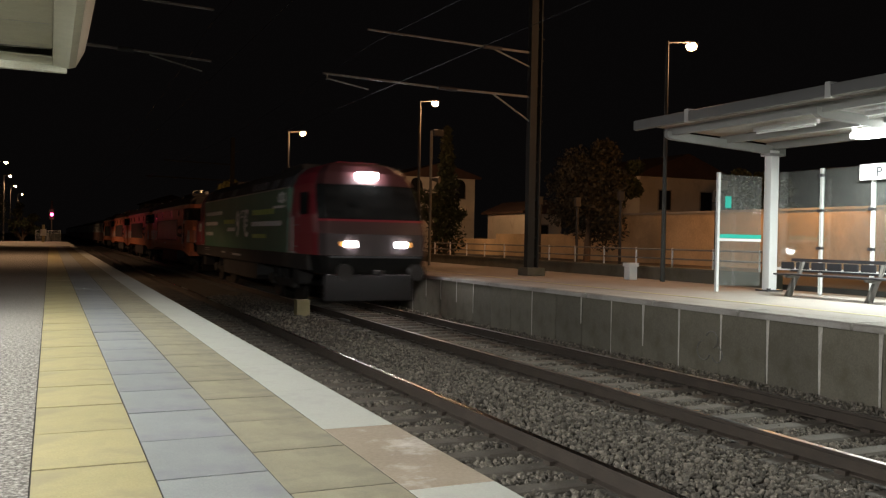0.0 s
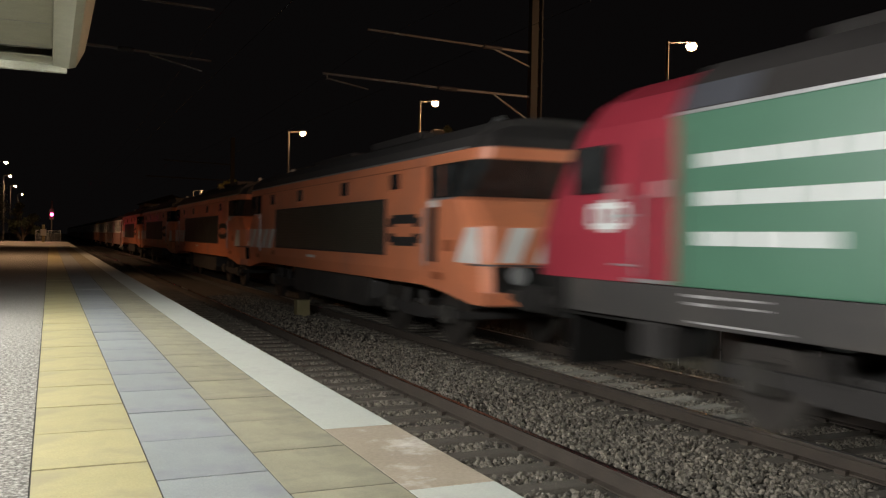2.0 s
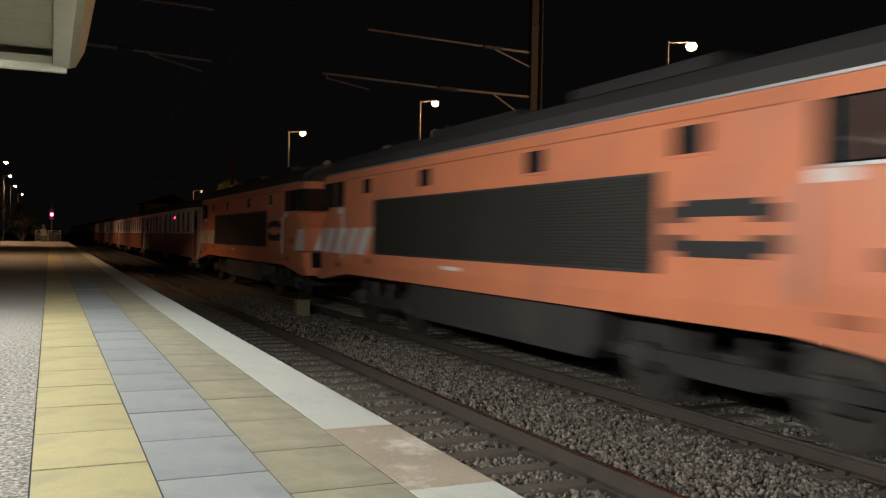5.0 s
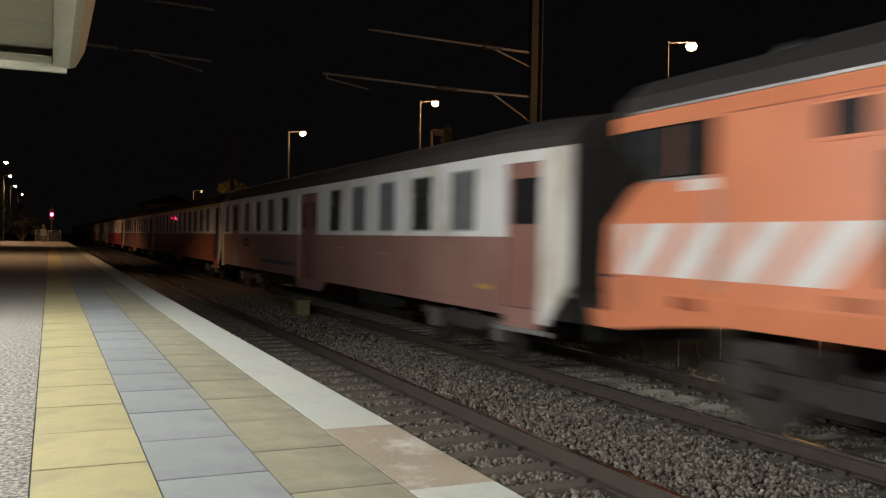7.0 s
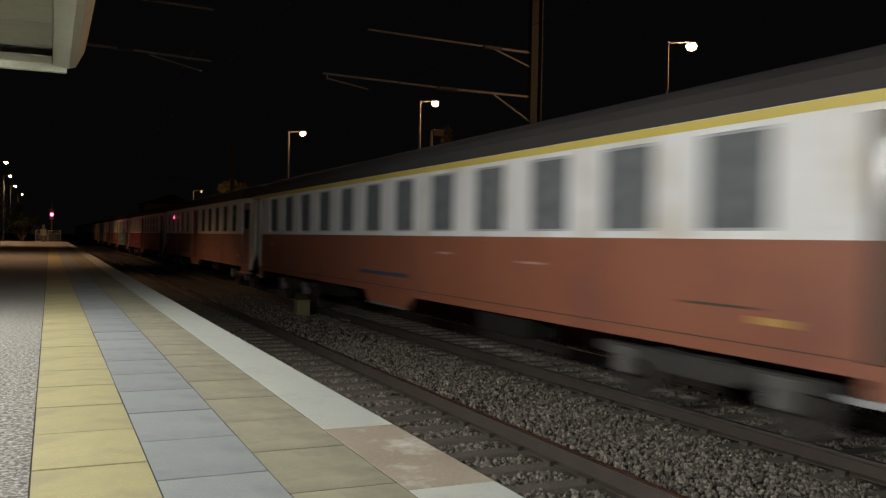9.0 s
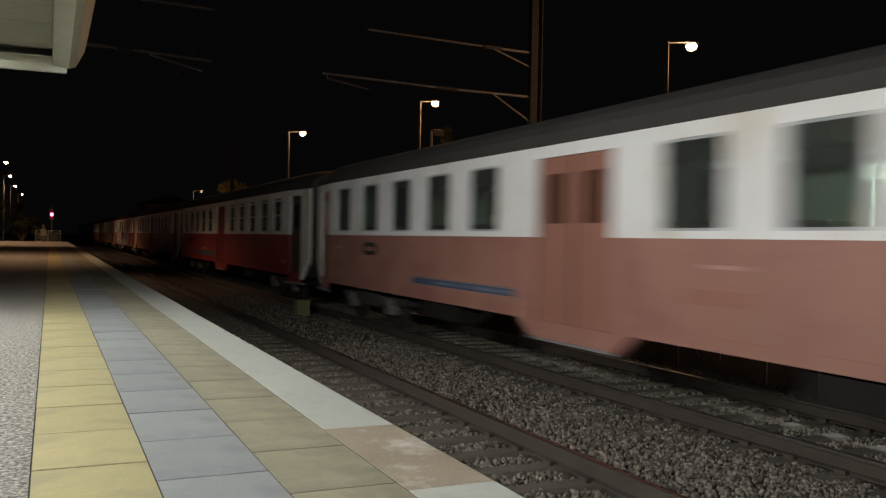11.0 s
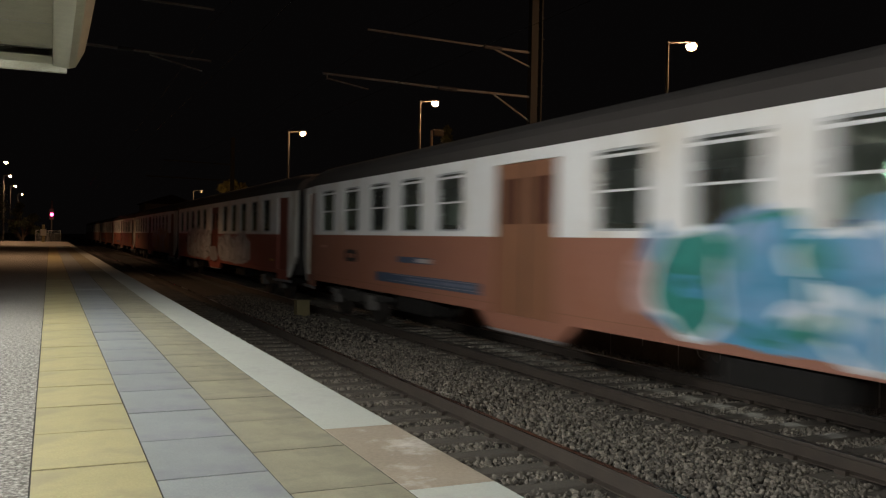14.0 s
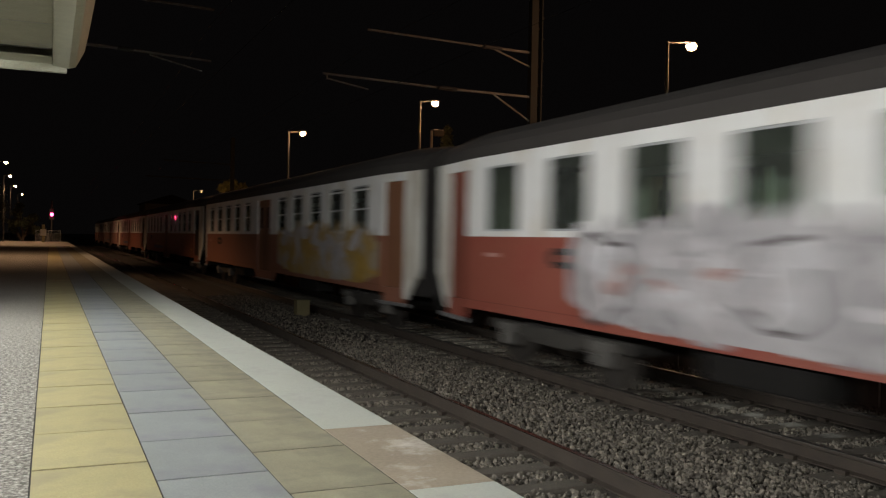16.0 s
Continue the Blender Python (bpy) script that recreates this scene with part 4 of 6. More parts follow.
def town():
    t = thing("street", (0, 0, 0), "street behind the station", "street", kind="structure")
    part("surface", boxes((15.0, 70.0, -20, 150, -0.6, 1.0)), M_ASPHALT, t)
    w = thing("garden_wall", (24.0, 0, 1.0), "long plastered garden wall lit by sodium lamps", "wall", kind="structure")
    part("wall", boxes((0, 0.3, 12, 36.5, 0, 2.12)), M_OCHRE, w)
    part("wall", boxes((0.0, 0.28, 36.5, 46, 0, 1.25)), M_OCHRE, w)
    part("wall", boxes((0.0, 0.28, 46, 80, 0, 0.95)), M_OCHRE, w)
    part("coping", boxes((-0.06, 0.36, 12, 36.55, 2.12, 2.20)), M_CONCRETE, w)
    house(24.8, 56.0, 5.3, 7.0, 1.0, 6.2, 7.2, "white house with arched windows and dark roof", [(-1.85, 4.2, 0.85, 0.9), (1.45, 4.2, 0.85, 0.9)], True)
    house(27.8, 47.0, 2.6, 5, 1.0, 3.6, 4.4, "low white outbuilding beside the garden wall", [(0.0, 1.5, 0.6, 0.7)])
    house(37.0, 45.0, 7.0, 8.0, 1.0, 6.1, 7.6, "pale two-storey house behind the garden wall", [(-1.6, 3.6, 0.9, 1.2), (1.7, 3.6, 0.9, 1.2)])
    tree(21.3, 32.3, 1.0, 5.2, 1.9, "broad dark street tree with small leaves", M_LEAF_DRY, 3, 15000, 0.27, 0.10)
    tree(25.6, 36.8, 1.0, 5.0, 1.7, "dark broad street tree over the wall", M_LEAF, 4, 5200)
    tree(20.0, 46.0, 1.0, 4.4, 1.7, "small dark garden tree", M_LEAF, 8, 2600)
    tree(31.5, 33.0, 1.0, 4.6, 1.8, "dark shrub tree behind the garden wall", M_LEAF, 11, 3200)
    # cypress
    rng = np.random.default_rng(9)
    c = thing("cypress", (19.6, 43.5, 1.0), "narrow dark cypress tree by the street", "tree")
    part("trunk", tubes(((0, 0, 0), (0, 0, 2.0), 0.14, 8, 0.08)), M_BARK, c)
    leaf_cloud("crown", c, M_LEAF, rng, [(0, 0, 0.8 + 0.5 * k, 0.95 * (1 - k / 13) + 0.12, 1.0) for k in range(13)], 5200, 0.13)
    # yellow-lit shrubs and building beyond the left side of the line
    s = thing("shrub", (15.0, 80.0, 0.9), "bushy shrub lit yellow by a lantern", "shrub")
    part("stem", tubes(((0, 0, 0), (0.05, 0, 5.6), 0.10, 8, 0.04), ((0.05, 0, 4.2), (0.8, 0.2, 5.7), 0.04, 6, 0.02), ((0.05, 0, 4.2), (-0.7, 0.1, 5.6), 0.04, 6, 0.02)), M_BARK, s)
    leaf_cloud("crown", s, M_LEAF_LIT, rng, [(0.45 * k - 0.9, 0.2 * k, 5.15 + 0.26 * (k % 3), 0.45, 0.8) for k in range(5)], 1500, 0.20)
    house(17.6, 146.0, 8.0, 9, 1.0, 6.7, 8.2, "flat low building beyond the platform", [(-1.2, 2.4, 0.8, 0.9), (1.2, 2.4, 0.8, 0.9)], lit=M_OCHRE)
    tree(-2.6, 100.0, -0.42, 5.2, 1.6, "pale green tree lit by the platform lamps", M_LEAF, 31, 2200)
    for k in range(5):
        tree(-7.5 + 0.6 * (k % 3), 96.0 + 5 * k, TOP - 0.9, 6.0 + (k % 3), 2.6, "dark roadside tree beyond the platform end", M_LEAF, 20 + k, 1500)


# ---- the train ----
# Every vehicle: x across, front towards -y, heights above the rail.
HALF = 1.5


def bogie(parent, y, wheel_r, base, frame_material=M_BOGIE, box_material=M_AXLEBOX, name="bogie"):
    b = part(name, boxes((-1.0, 1.0, -0.25, 0.25, 0.42, 0.72), bevel=0.02), M_UNDER, parent, "sooty bogie frame")
    e = base / 2
    for q in (-1, 1):
        bm = bmesh.new()
        slab_side(bm, [(-e - 0.55, 0.50), (-e + 0.3, 0.50), (-0.5, 0.40), (0.5, 0.40), (e - 0.3, 0.50), (e + 0.55, 0.50), (e + 0.55, 0.64), (-e - 0.55, 0.64)], min(q * 0.96, q * 1.08), max(q * 0.96, q * 1.08))
        part("side_frame", bm, frame_material, b)
        part("headstock", boxes((-1.1, 1.1, q * (e + 0.56) - 0.04, q * (e + 0.56) + 0.04, 0.5, 0.62), bevel=0.02), M_UNDER, b)
    b.location = (0, y, 0)
    for s in (-1, 1):
        w = part("wheelset", tubes(((-0.92, 0, 0), (-0.79, 0, 0), wheel_r, 28), ((0.79, 0, 0), (0.92, 0, 0), wheel_r, 28), ((-1.1, 0, 0), (1.1, 0, 0), 0.08, 12), ((-0.95, 0, 0), (-0.92, 0, 0), wheel_r * 0.4, 6)), M_WHEEL, b, "worn steel wheelset")
        w.location = (0, s * base / 2, wheel_r)
        for q in (-1, 1):
            a = part("axle_box", boxes((q * 1.06 - 0.09, q * 1.06 + 0.09, -0.17, 0.17, wheel_r - 0.16, wheel_r + 0.16), bevel=0.03), box_material, b)
            a.location = (0, s * base / 2, 0)
    for q in (-1, 1):
        for s in (-1, 1):
            c = part("spring", tubes(((q * 1.07, s * 0.42, 0.62), (q * 1.07, s * 0.42, 0.92), 0.09)), M_UNDER, b)
    return b


def buffers(parent, y, s):
    for x in (-0.95, 0.95):
        part("buffer", tubes(((x, y, 1.02), (x, y + s * 0.42, 1.02), 0.09), ((x, y + s * 0.42, 1.02), (x, y + s * 0.47, 1.02), 0.21, 16)), M_UNDER, parent)
    part("coupling", boxes((-0.08, 0.08, min(y, y + s * 0.46), max(y, y + s * 0.46), 0.93, 1.06), bevel=0.02), M_UNDER, parent)


def hull(bm, slices, y_in, s, keep=None):
    """Skin of a cab from level slices (z, half width, front): round the nose from side to side. keep picks the strips."""
    rings = []
    for z, w, yf in slices:
        d = min(0.55, (yf - y_in) * 0.8)
        plan = [(-w, y_in), (-w, yf - d), (-w * 0.97, yf - d * 0.45), (-w * 0.86, yf - d * 0.14), (-w * 0.45, yf - 0.02), (0, yf), (w * 0.45, yf - 0.02), (w * 0.86, yf - d * 0.14), (w * 0.97, yf - d * 0.45), (w, yf - d), (w, y_in)]
        rings.append([bm.verts.new((x, s * y, z)) for x, y in plan])
    for a, b in zip(rings, rings[1:]):
        for i in range(10):
            if keep is None or i in keep:
                q = (a[i], a[i + 1], b[i + 1], b[i])
                bm.faces.new(q if s < 0 else q[::-1])
    for v in [v for v in bm.verts if not v.link_faces]:
        bm.verts.remove(v)
    return bm


def at_level(slices, z):
    for (z0, w0, y0), (z1, w1, y1) in zip(slices, slices[1:]):
        if z0 <= z <= z1:
            k = (z - z0) / (z1 - z0)
            return (z, w0 + (w1 - w0) * k, y0 + (y1 - y0) * k)


def cut(slices, lo, hi):
    return [at_level(slices, lo)] + [q for q in slices if lo < q[0] < hi] + [at_level(slices, hi)]


def grown(slices, k):
    return [(z, w + k, y + k) for z, w, y in slices]


def green_loco(name="locomotive"):
    e = thing(name, (TRACK_FAR, 0, 0), "green and red electric locomotive with white advertising lettering", "locomotive")
    y1 = 7.15
    part("body", boxes((-HALF, HALF, -y1, y1, 1.42, 3.21), bevel=0.02), M_GREEN, e, "green painted sides")
    bm = bmesh.new()
    prism(bm, [(-HALF, 3.214), (HALF, 3.214), (1.36, 3.52), (1.05, 3.78), (0.5, 3.86), (-0.5, 3.86), (-1.05, 3.78), (-1.36, 3.52)], -y1, y1)
    part("roof", bm, M_ROOF, e, "dark grey sloped roof")
    part("roof_rail", boxes((-HALF - 0.012, -HALF + 0.02, -y1, y1, 3.20, 3.235)), M_STEEL, e, "thin pale gutter")
    for k in range(22):
        z0, x0 = 3.29, -1.475
        y = -4.2 + 0.09 * k
        part("roof_louvre", boxes((-1.47, -1.36, y, y + 0.05, 3.30, 3.50)), M_DARK_METAL, e)
    for a, b in ((-7.1, -6.3), (-5.6, -4.9), (0.6, 1.4), (3.4, 4.2), (6.1, 7.1)):
        bm = bmesh.new()
        prism(bm, [(-1.497, 3.25), (-1.375, 3.515), (-1.36, 3.51), (-1.47, 3.25)], a, b)
        part("roof_panel", bm, M_ROOF_PANEL, e, "paler grey roof panel")
    for r in ((-0.7, 0.7, -5.5, -3.2, 3.86, 4.02), (-0.5, 0.5, 0.5, 2.5, 3.86, 3.98), (-0.7, 0.7, 4.2, 6.0, 3.86, 4.0)):
        part("roof_unit", boxes(r, bevel=0.03), M_ROOF, e)
    part("solebar", boxes((-HALF - 0.004, HALF + 0.004, -9.2, 9.2, 1.02, 1.416), bevel=0.01), M_LOCO_GREY, e, "dark grey lower band")
    bm = bmesh.new()
    slab_side(bm, [(-2.75, 0.48), (-2.95, 0.62), (-2.95, 1.02), (2.95, 1.02), (2.95, 0.62), (2.75, 0.48)], -1.42, 1.42)
    part("equipment_skirt", bm, M_LOCO_GREY, e, "dark grey equipment skirt")
    for r in ((6.4, 6.9, 1.32, 1.35), (6.45, 6.85, 1.24, 1.27), (5.85, 6.3, 1.33, 1.35), (5.85, 6.2, 1.25, 1.27), (2.3, 3.0, 1.21, 1.27), (-0.6, 0.9, 1.17, 1.24), (5.6, 6.8, 1.06, 1.08)):
        part("marking", bars([r], -HALF - 0.005), M_MARKING, e, "small pale marking")
    slices = [(0.95, 1.36, 10.02), (1.42, 1.47, 10.16), (1.95, 1.48, 10.14), (2.32, 1.46, 9.98), (2.80, 1.42, 9.68), (3.25, 1.36, 9.40), (3.55, 1.22, 9.18), (3.76, 0.95, 8.9), (3.87, 0.5, 8.5)]
    for s in (-1, 1):
        c = part("cab", hull(bmesh.new(), cut(slices, 1.42, 3.86), y1, s, (0, 1, 8, 9)), M_RED_CAB, e, "red cab shell", smooth=False)
        part("cab_roof", boxes((-0.56, 0.56, s * y1, s * 8.5, 3.80, 3.872)), M_RED_CAB, c)
        part("fascia", hull(bmesh.new(), cut(slices, 1.42, 3.86), y1, s, range(2, 8)), M_FASCIA, c, "dark grey front")
        part("fascia_band", hull(bmesh.new(), grown(cut(slices, 1.43, 1.96), 0.008), y1, s, range(2, 8)), M_BAND_DARK, c, "dark band round the headlights")
        part("roof_brow", hull(bmesh.new(), grown(cut(slices, 3.24, 3.86), 0.008), y1, s, range(2, 8)), M_RED_DARK, c, "dark red brow over the windscreen")
        part("red_strip", hull(bmesh.new(), grown(cut(slices, 2.27, 2.325), 0.010), y1, s, range(2, 8)), M_RED_CAB, c, "red strip under the windscreen")
        part("apron", hull(bmesh.new(), cut(slices, 0.95, 1.42), y1, s), M_SOOT_SHADE, c, "black lower apron")
        part("windscreen", hull(bmesh.new(), grown(cut(slices, 2.34, 3.20), 0.012), y1, s, range(2, 8)), M_CAB_GLASS, c, "dark wide windscreen")
        # black sheets behind the panes carry the cab's inner shade
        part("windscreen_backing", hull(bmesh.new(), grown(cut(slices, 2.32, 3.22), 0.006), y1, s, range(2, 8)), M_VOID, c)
        part("side_window", bars([(s * 8.72 - 0.38, s * 8.72 + 0.38, 2.45, 3.02)], -HALF - 0.0), M_CAB_GLASS, c)
        part("side_window_backing", bars([(s * 8.72 - 0.36, s * 8.72 + 0.36, 2.47, 3.0)], -HALF + 0.001, 0.003), M_BLACK, c)
        part("door_line", bars([(s * 7.55 - 0.012, s * 7.55 + 0.012, 1.45, 3.0), (s * 7.0 - 0.012, s * 7.0 + 0.012, 1.45, 3.0)], -HALF, 0.003), M_DARK_METAL, c)
        part("handrail", tubes(((-1.53, s * 7.72, 1.5), (-1.53, s * 7.72, 2.4), 0.015)), M_STEEL, c)
        # reflections in the door windows, laid on as pale patches
        for ya, yb, za, zb in ((7.25, 7.52, 2.36, 2.54), (8.02, 8.32, 2.36, 2.54)):
            part("door_plate", bars([(min(s * ya, s * yb), max(s * ya, s * yb), za, zb)], -HALF, 0.005), M_PALE_RED, c, "pale patch painted as the reflection in a door window")
        for z in (1.60, 2.16):
            part("door_handle", bars([(min(s * 7.85, s * 8.2), max(s * 7.85, s * 8.2), z, z + 0.025)], -HALF, 0.02), M_STEEL, c)
        part("cab_step", bars([(min(s * 7.2, s * 7.9), max(s * 7.2, s * 7.9), 1.43, 1.47)], -HALF, 0.03), M_STEEL, c)
        if s < 0:
            part("corner_panel", hull(bmesh.new(), grown(cut(slices, 1.98, 2.44), 0.012), y1, s, (1,)), M_PALE_RED, c, "pale panel on the cab corner")
        if s > 0:
            part("emblem", bars([(s * 8.55 - 0.5, s * 8.55 + 0.1, 2.02, 2.09), (s * 8.55 - 0.5, s * 8.55 + 0.1, 2.26, 2.33), (s * 8.55 - 0.55, s * 8.55 - 0.45, 2.06, 2.29), (s * 8.55 + 0.05, s * 8.55 + 0.15, 2.06, 2.29), (s * 8.55 - 0.3, s * 8.55 - 0.1, 1.98, 2.37)], -HALF, 0.005), M_LETTER, c, "white rounded emblem")
        for x in (-0.66, 0.66):
            lamp = part("headlight", boxes((x - 0.13, x + 0.13, s * 10.10 - 0.08, s * 10.10 + 0.08, 1.63, 1.77), bevel=0.03), M_LAMP_HEAD if s < 0 else M_DARK_METAL, c, "glowing headlight" if s < 0 else "unlit headlight")
            out = math.copysign(0.21, x)
            part("marker", boxes((x + out - 0.06, x + out + 0.06, s * 10.09 - 0.07, s * 10.09 + 0.07, 1.64, 1.76), bevel=0.02), M_LAMP_AMBER if s < 0 else M_DARK_METAL, lamp, "amber marker light")
        part("top_headlight", boxes((-0.25, 0.25, s * 9.27 - 0.10, s * 9.27 + 0.10, 3.36, 3.56), bevel=0.03), M_LAMP_HEAD if s < 0 else M_DARK_METAL, c, "bright top headlight" if s < 0 else "unlit top headlight")
        part("bumper_strip", boxes((-1.2, 1.2, s * 10.14 - 0.03, s * 10.14 + 0.03, 1.36, 1.41)), M_DARK_METAL, c)
        part("snow_plough", boxes((-1.2, 1.2, s * 9.6 - 0.06, s * 9.6 + 0.06, 0.25, 0.92), bevel=0.02), M_SOOT_SHADE, e)
        buffers(e, s * 10.1, s)
        for yb in (s * 5.0,):
            bogie(e, yb, 0.56, 2.7, M_UNDER, M_BOGIE)
        for x in (-1.2, 1.2):
            part("sandbox", boxes((x - 0.2, x + 0.2, s * 7.6 - 0.3, s * 7.6 + 0.3, 0.6, 1.02), bevel=0.03), M_UNDER, e)
    # advertising lettering on the side
    letter("9", (-HALF - 0.008, 0.28, 1.83), 1.25, M_LETTER, e, "price_figure", bold=0.012)
    letter("€", (-HALF - 0.008, -1.05, 1.85), 1.20, M_LETTER, e, "price_sign", bold=0.012)
    part("raised_figure", bars([(-0.98, -0.62, 2.46, 2.52), (-0.98, -0.62, 2.66, 2.72), (-0.68, -0.62, 2.46, 2.72), (-1.50, -1.15, 2.46, 2.52), (-1.50, -1.15, 2.66, 2.72)], -HALF, 0.006), M_LETTER, e, "small raised white figures")

    def rows(z, y0, y1, h, material, label):
        out, y, rng = [], y1, random.Random(int(z * 100) + int(y0 * 10))
        while y > y0:
            w = rng.uniform(0.18, 0.5)
            out.append((max(y - w, y0), y, z - h / 2, z + h / 2))
            y -= w + 0.07
        part("text_bar", bars(out, -HALF, 0.005), material, e, label)

    for z, y0 in ((2.71, 3.0), (2.32, 4.0), (1.92, 5.0)):
        rows(z, y0, 6.75, 0.14, M_LETTER, "white line of small text")
    rows(2.36, 0.55, 2.6, 0.15, M_LETTER_LIME, "lime line of small text")
    rows(2.08, 0.45, 1.9, 0.13, M_LETTER, "white line of small text")
    rows(2.60, -5.45, -2.45, 0.16, M_LETTER_LIME, "lime line of small text")
    rows(2.24, -6.35, -2.35, 0.14, M_LETTER, "white line of small text")
    rows(1.86, -4.4, -2.45, 0.12, M_LETTER_LIME, "lime line of small text")
    rows(2.71, -6.75, -5.3, 0.07, M_LETTER, "white line of small text")
    part("emblem", bars([(-6.75, -5.95, 2.84, 2.90), (-6.75, -5.95, 3.02, 3.08), (-6.8, -6.7, 2.86, 3.06), (-6.0, -5.9, 2.86, 3.06), (-6.5, -6.2, 2.80, 3.12)], -HALF, 0.006), M_LETTER, e, "white rounded emblem")
    return e


def orange_loco(open_door=False):
    e = thing("locomotive", (TRACK_FAR, 0, 0), "orange diesel locomotive with dark grilles and white diagonal stripes", "locomotive", group="orange locomotives")
    y1 = 6.4
    grille = M_LOUVRE_SHEEN if open_door else M_LOUVRE
    bm = bmesh.new()
    prism(bm, [(-1.47, 1.06), (1.47, 1.06), (HALF, 1.3), (HALF, 3.14), (1.46, 3.31), (-1.46, 3.31), (-HALF, 3.14), (-HALF, 1.3)], -y1, y1)
    part("body", bm, M_ORANGE, e, "orange body side")
    part("side_crease", bars([(-y1, y1, 3.135, 3.15)], -HALF, 0.008), M_ORANGE_DARK, e)
    bm = bmesh.new()
    prism(bm, [(-1.455, 3.314), (1.455, 3.314), (1.38, 3.52), (1.10, 3.74), (0.5, 3.84), (-0.5, 3.84), (-1.10, 3.74), (-1.38, 3.52)], -8.3, 8.3)
    part("roof", bm, M_ROOF, e, "dark grey roof")
    part("roof_gutter", boxes((-1.475, -1.44, -y1 - 1.6, y1 + 1.6, 3.312, 3.34)), M_STEEL, e)
    for r in ((-0.8, 0.8, -4.5, -1.6, 3.84, 4.0), (-0.7, 0.7, 0.2, 3.6, 3.84, 3.97), (-0.5, 0.5, 5.0, 6.4, 3.8, 3.96)):
        part("roof_unit", boxes(r, bevel=0.03), M_ROOF, e)
    for yy in (-6.9, 7.0):
        part("horn", tubes(((-0.5, yy, 3.8), (-0.5, yy - 0.4, 3.92), 0.03, 8, 0.08)), M_STEEL, e)
    g = part("grille", boxes((-HALF - 0.012, -HALF + 0.01, -4.48, 4.53, 1.57, 2.60)), grille, e, "large dark side grille")
    part("grille_frame", boxes((-HALF - 0.03, -HALF - 0.002, -4.50, 4.55, 2.60, 2.63), (-HALF - 0.03, -HALF - 0.002, -4.50, 4.55, 1.54, 1.57), (-HALF - 0.03, -HALF - 0.002, -4.51, -4.48, 1.54, 2.63), (-HALF - 0.03, -HALF - 0.002, 4.53, 4.56, 1.54, 2.63)), M_DARK_METAL, g)
    for k in range(24):
        z = 1.60 + 0.0415 * k
        bm = bmesh.new()
        prism(bm, [(-HALF - 0.012, z), (-HALF - 0.018, z + 0.004), (-HALF - 0.012, z + 0.03)], -4.47, 4.52)
        part("slat", bm, grille, g)
    for y in (-5.0, -1.85, 1.95, 5.0):
        w = part("window", boxes((-HALF - 0.012, -HALF + 0.01, y - 0.30, y + 0.30, 2.75, 3.12), bevel=0.02), M_ORANGE, e)
        part("pane", boxes((-HALF - 0.018, -HALF - 0.013, y - 0.25, y + 0.25, 2.79, 3.08)), M_DARK_WINDOW, w)
    # dark emblem of two broken bars
    part("emblem", bars([(-6.05, -4.85, 2.14, 2.31), (-6.05, -4.85, 1.73, 1.90), (-6.25, -5.92, 1.79, 1.96), (-4.98, -4.65, 1.79, 1.96), (-6.25, -5.92, 2.08, 2.25), (-4.98, -4.65, 2.08, 2.25)], -HALF, 0.006), M_BLACK, e, "dark rounded emblem")
    part("side_plate", bars([(0.5, 1.2, 1.36, 1.42)], -HALF, 0.006), M_STRIPE, e, "small pale plate")
    slices = [(0.88, 1.40, 8.72), (1.06, 1.47, 8.78), (1.55, 1.5, 8.76), (2.08, 1.5, 8.72), (2.50, 1.5, 8.20), (2.56, 1.49, 8.02), (3.13, 1.48, 8.62), (3.31, 1.45, 8.68), (3.50, 1.34, 8.55), (3.70, 1.0, 8.35), (3.82, 0.5, 8.1)]
    for s in (-1, 1):
        c = part("cab", hull(bmesh.new(), cut(slices, 1.06, 3.31), y1, s), M_ORANGE, e, "orange cab shell")
        part("cab_roof", hull(bmesh.new(), cut(slices, 3.312, 3.81), y1 + 1.0, s), M_ROOF, c)
        part("windscreen", hull(bmesh.new(), grown(cut(slices, 2.57, 3.12), 0.012), y1, s, range(1, 9)), M_CAB_GLASS, c, "dark raked windscreen")
        # backing sheets: the cab's inner shade as plain colour
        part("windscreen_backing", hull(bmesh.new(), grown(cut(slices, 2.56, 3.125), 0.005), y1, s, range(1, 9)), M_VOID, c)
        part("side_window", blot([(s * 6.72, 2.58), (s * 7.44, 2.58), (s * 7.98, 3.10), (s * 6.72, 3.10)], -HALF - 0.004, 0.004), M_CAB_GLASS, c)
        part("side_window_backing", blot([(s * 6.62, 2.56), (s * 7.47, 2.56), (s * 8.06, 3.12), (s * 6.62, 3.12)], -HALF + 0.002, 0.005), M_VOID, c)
        part("window_post", bars([(s * 7.2 - 0.02, s * 7.2 + 0.02, 2.58, 3.10)], -HALF - 0.009, 0.005), M_ORANGE_DARK, c)
        part("window_sill", bars([(min(s * 6.7, s * 7.6), max(s * 6.7, s * 7.6), 2.53, 2.56)], -HALF, 0.014), M_STEEL, c)
        part("sill_plate", bars([(min(s * 6.62, s * 7.02), max(s * 6.62, s * 7.02), 2.41, 2.525)], -HALF, 0.008), M_STRIPE, c, "pale plate under the cab window")
        # side skirt that drops towards the nose
        for x in (-1, 1):
            bm = bmesh.new()
            slab_side(bm, [(s * 6.4, 1.06), (s * 7.3, 0.98), (s * 8.3, 0.86), (s * 8.72, 0.86), (s * 8.76, 1.06)], x * 1.40, x * 1.47)
            part("side_skirt", bm, M_ORANGE, c)
        part("apron", boxes((-1.40, 1.40, s * 8.70 - 0.05, s * 8.70 + 0.05, 0.86, 1.06)), M_ORANGE, c)
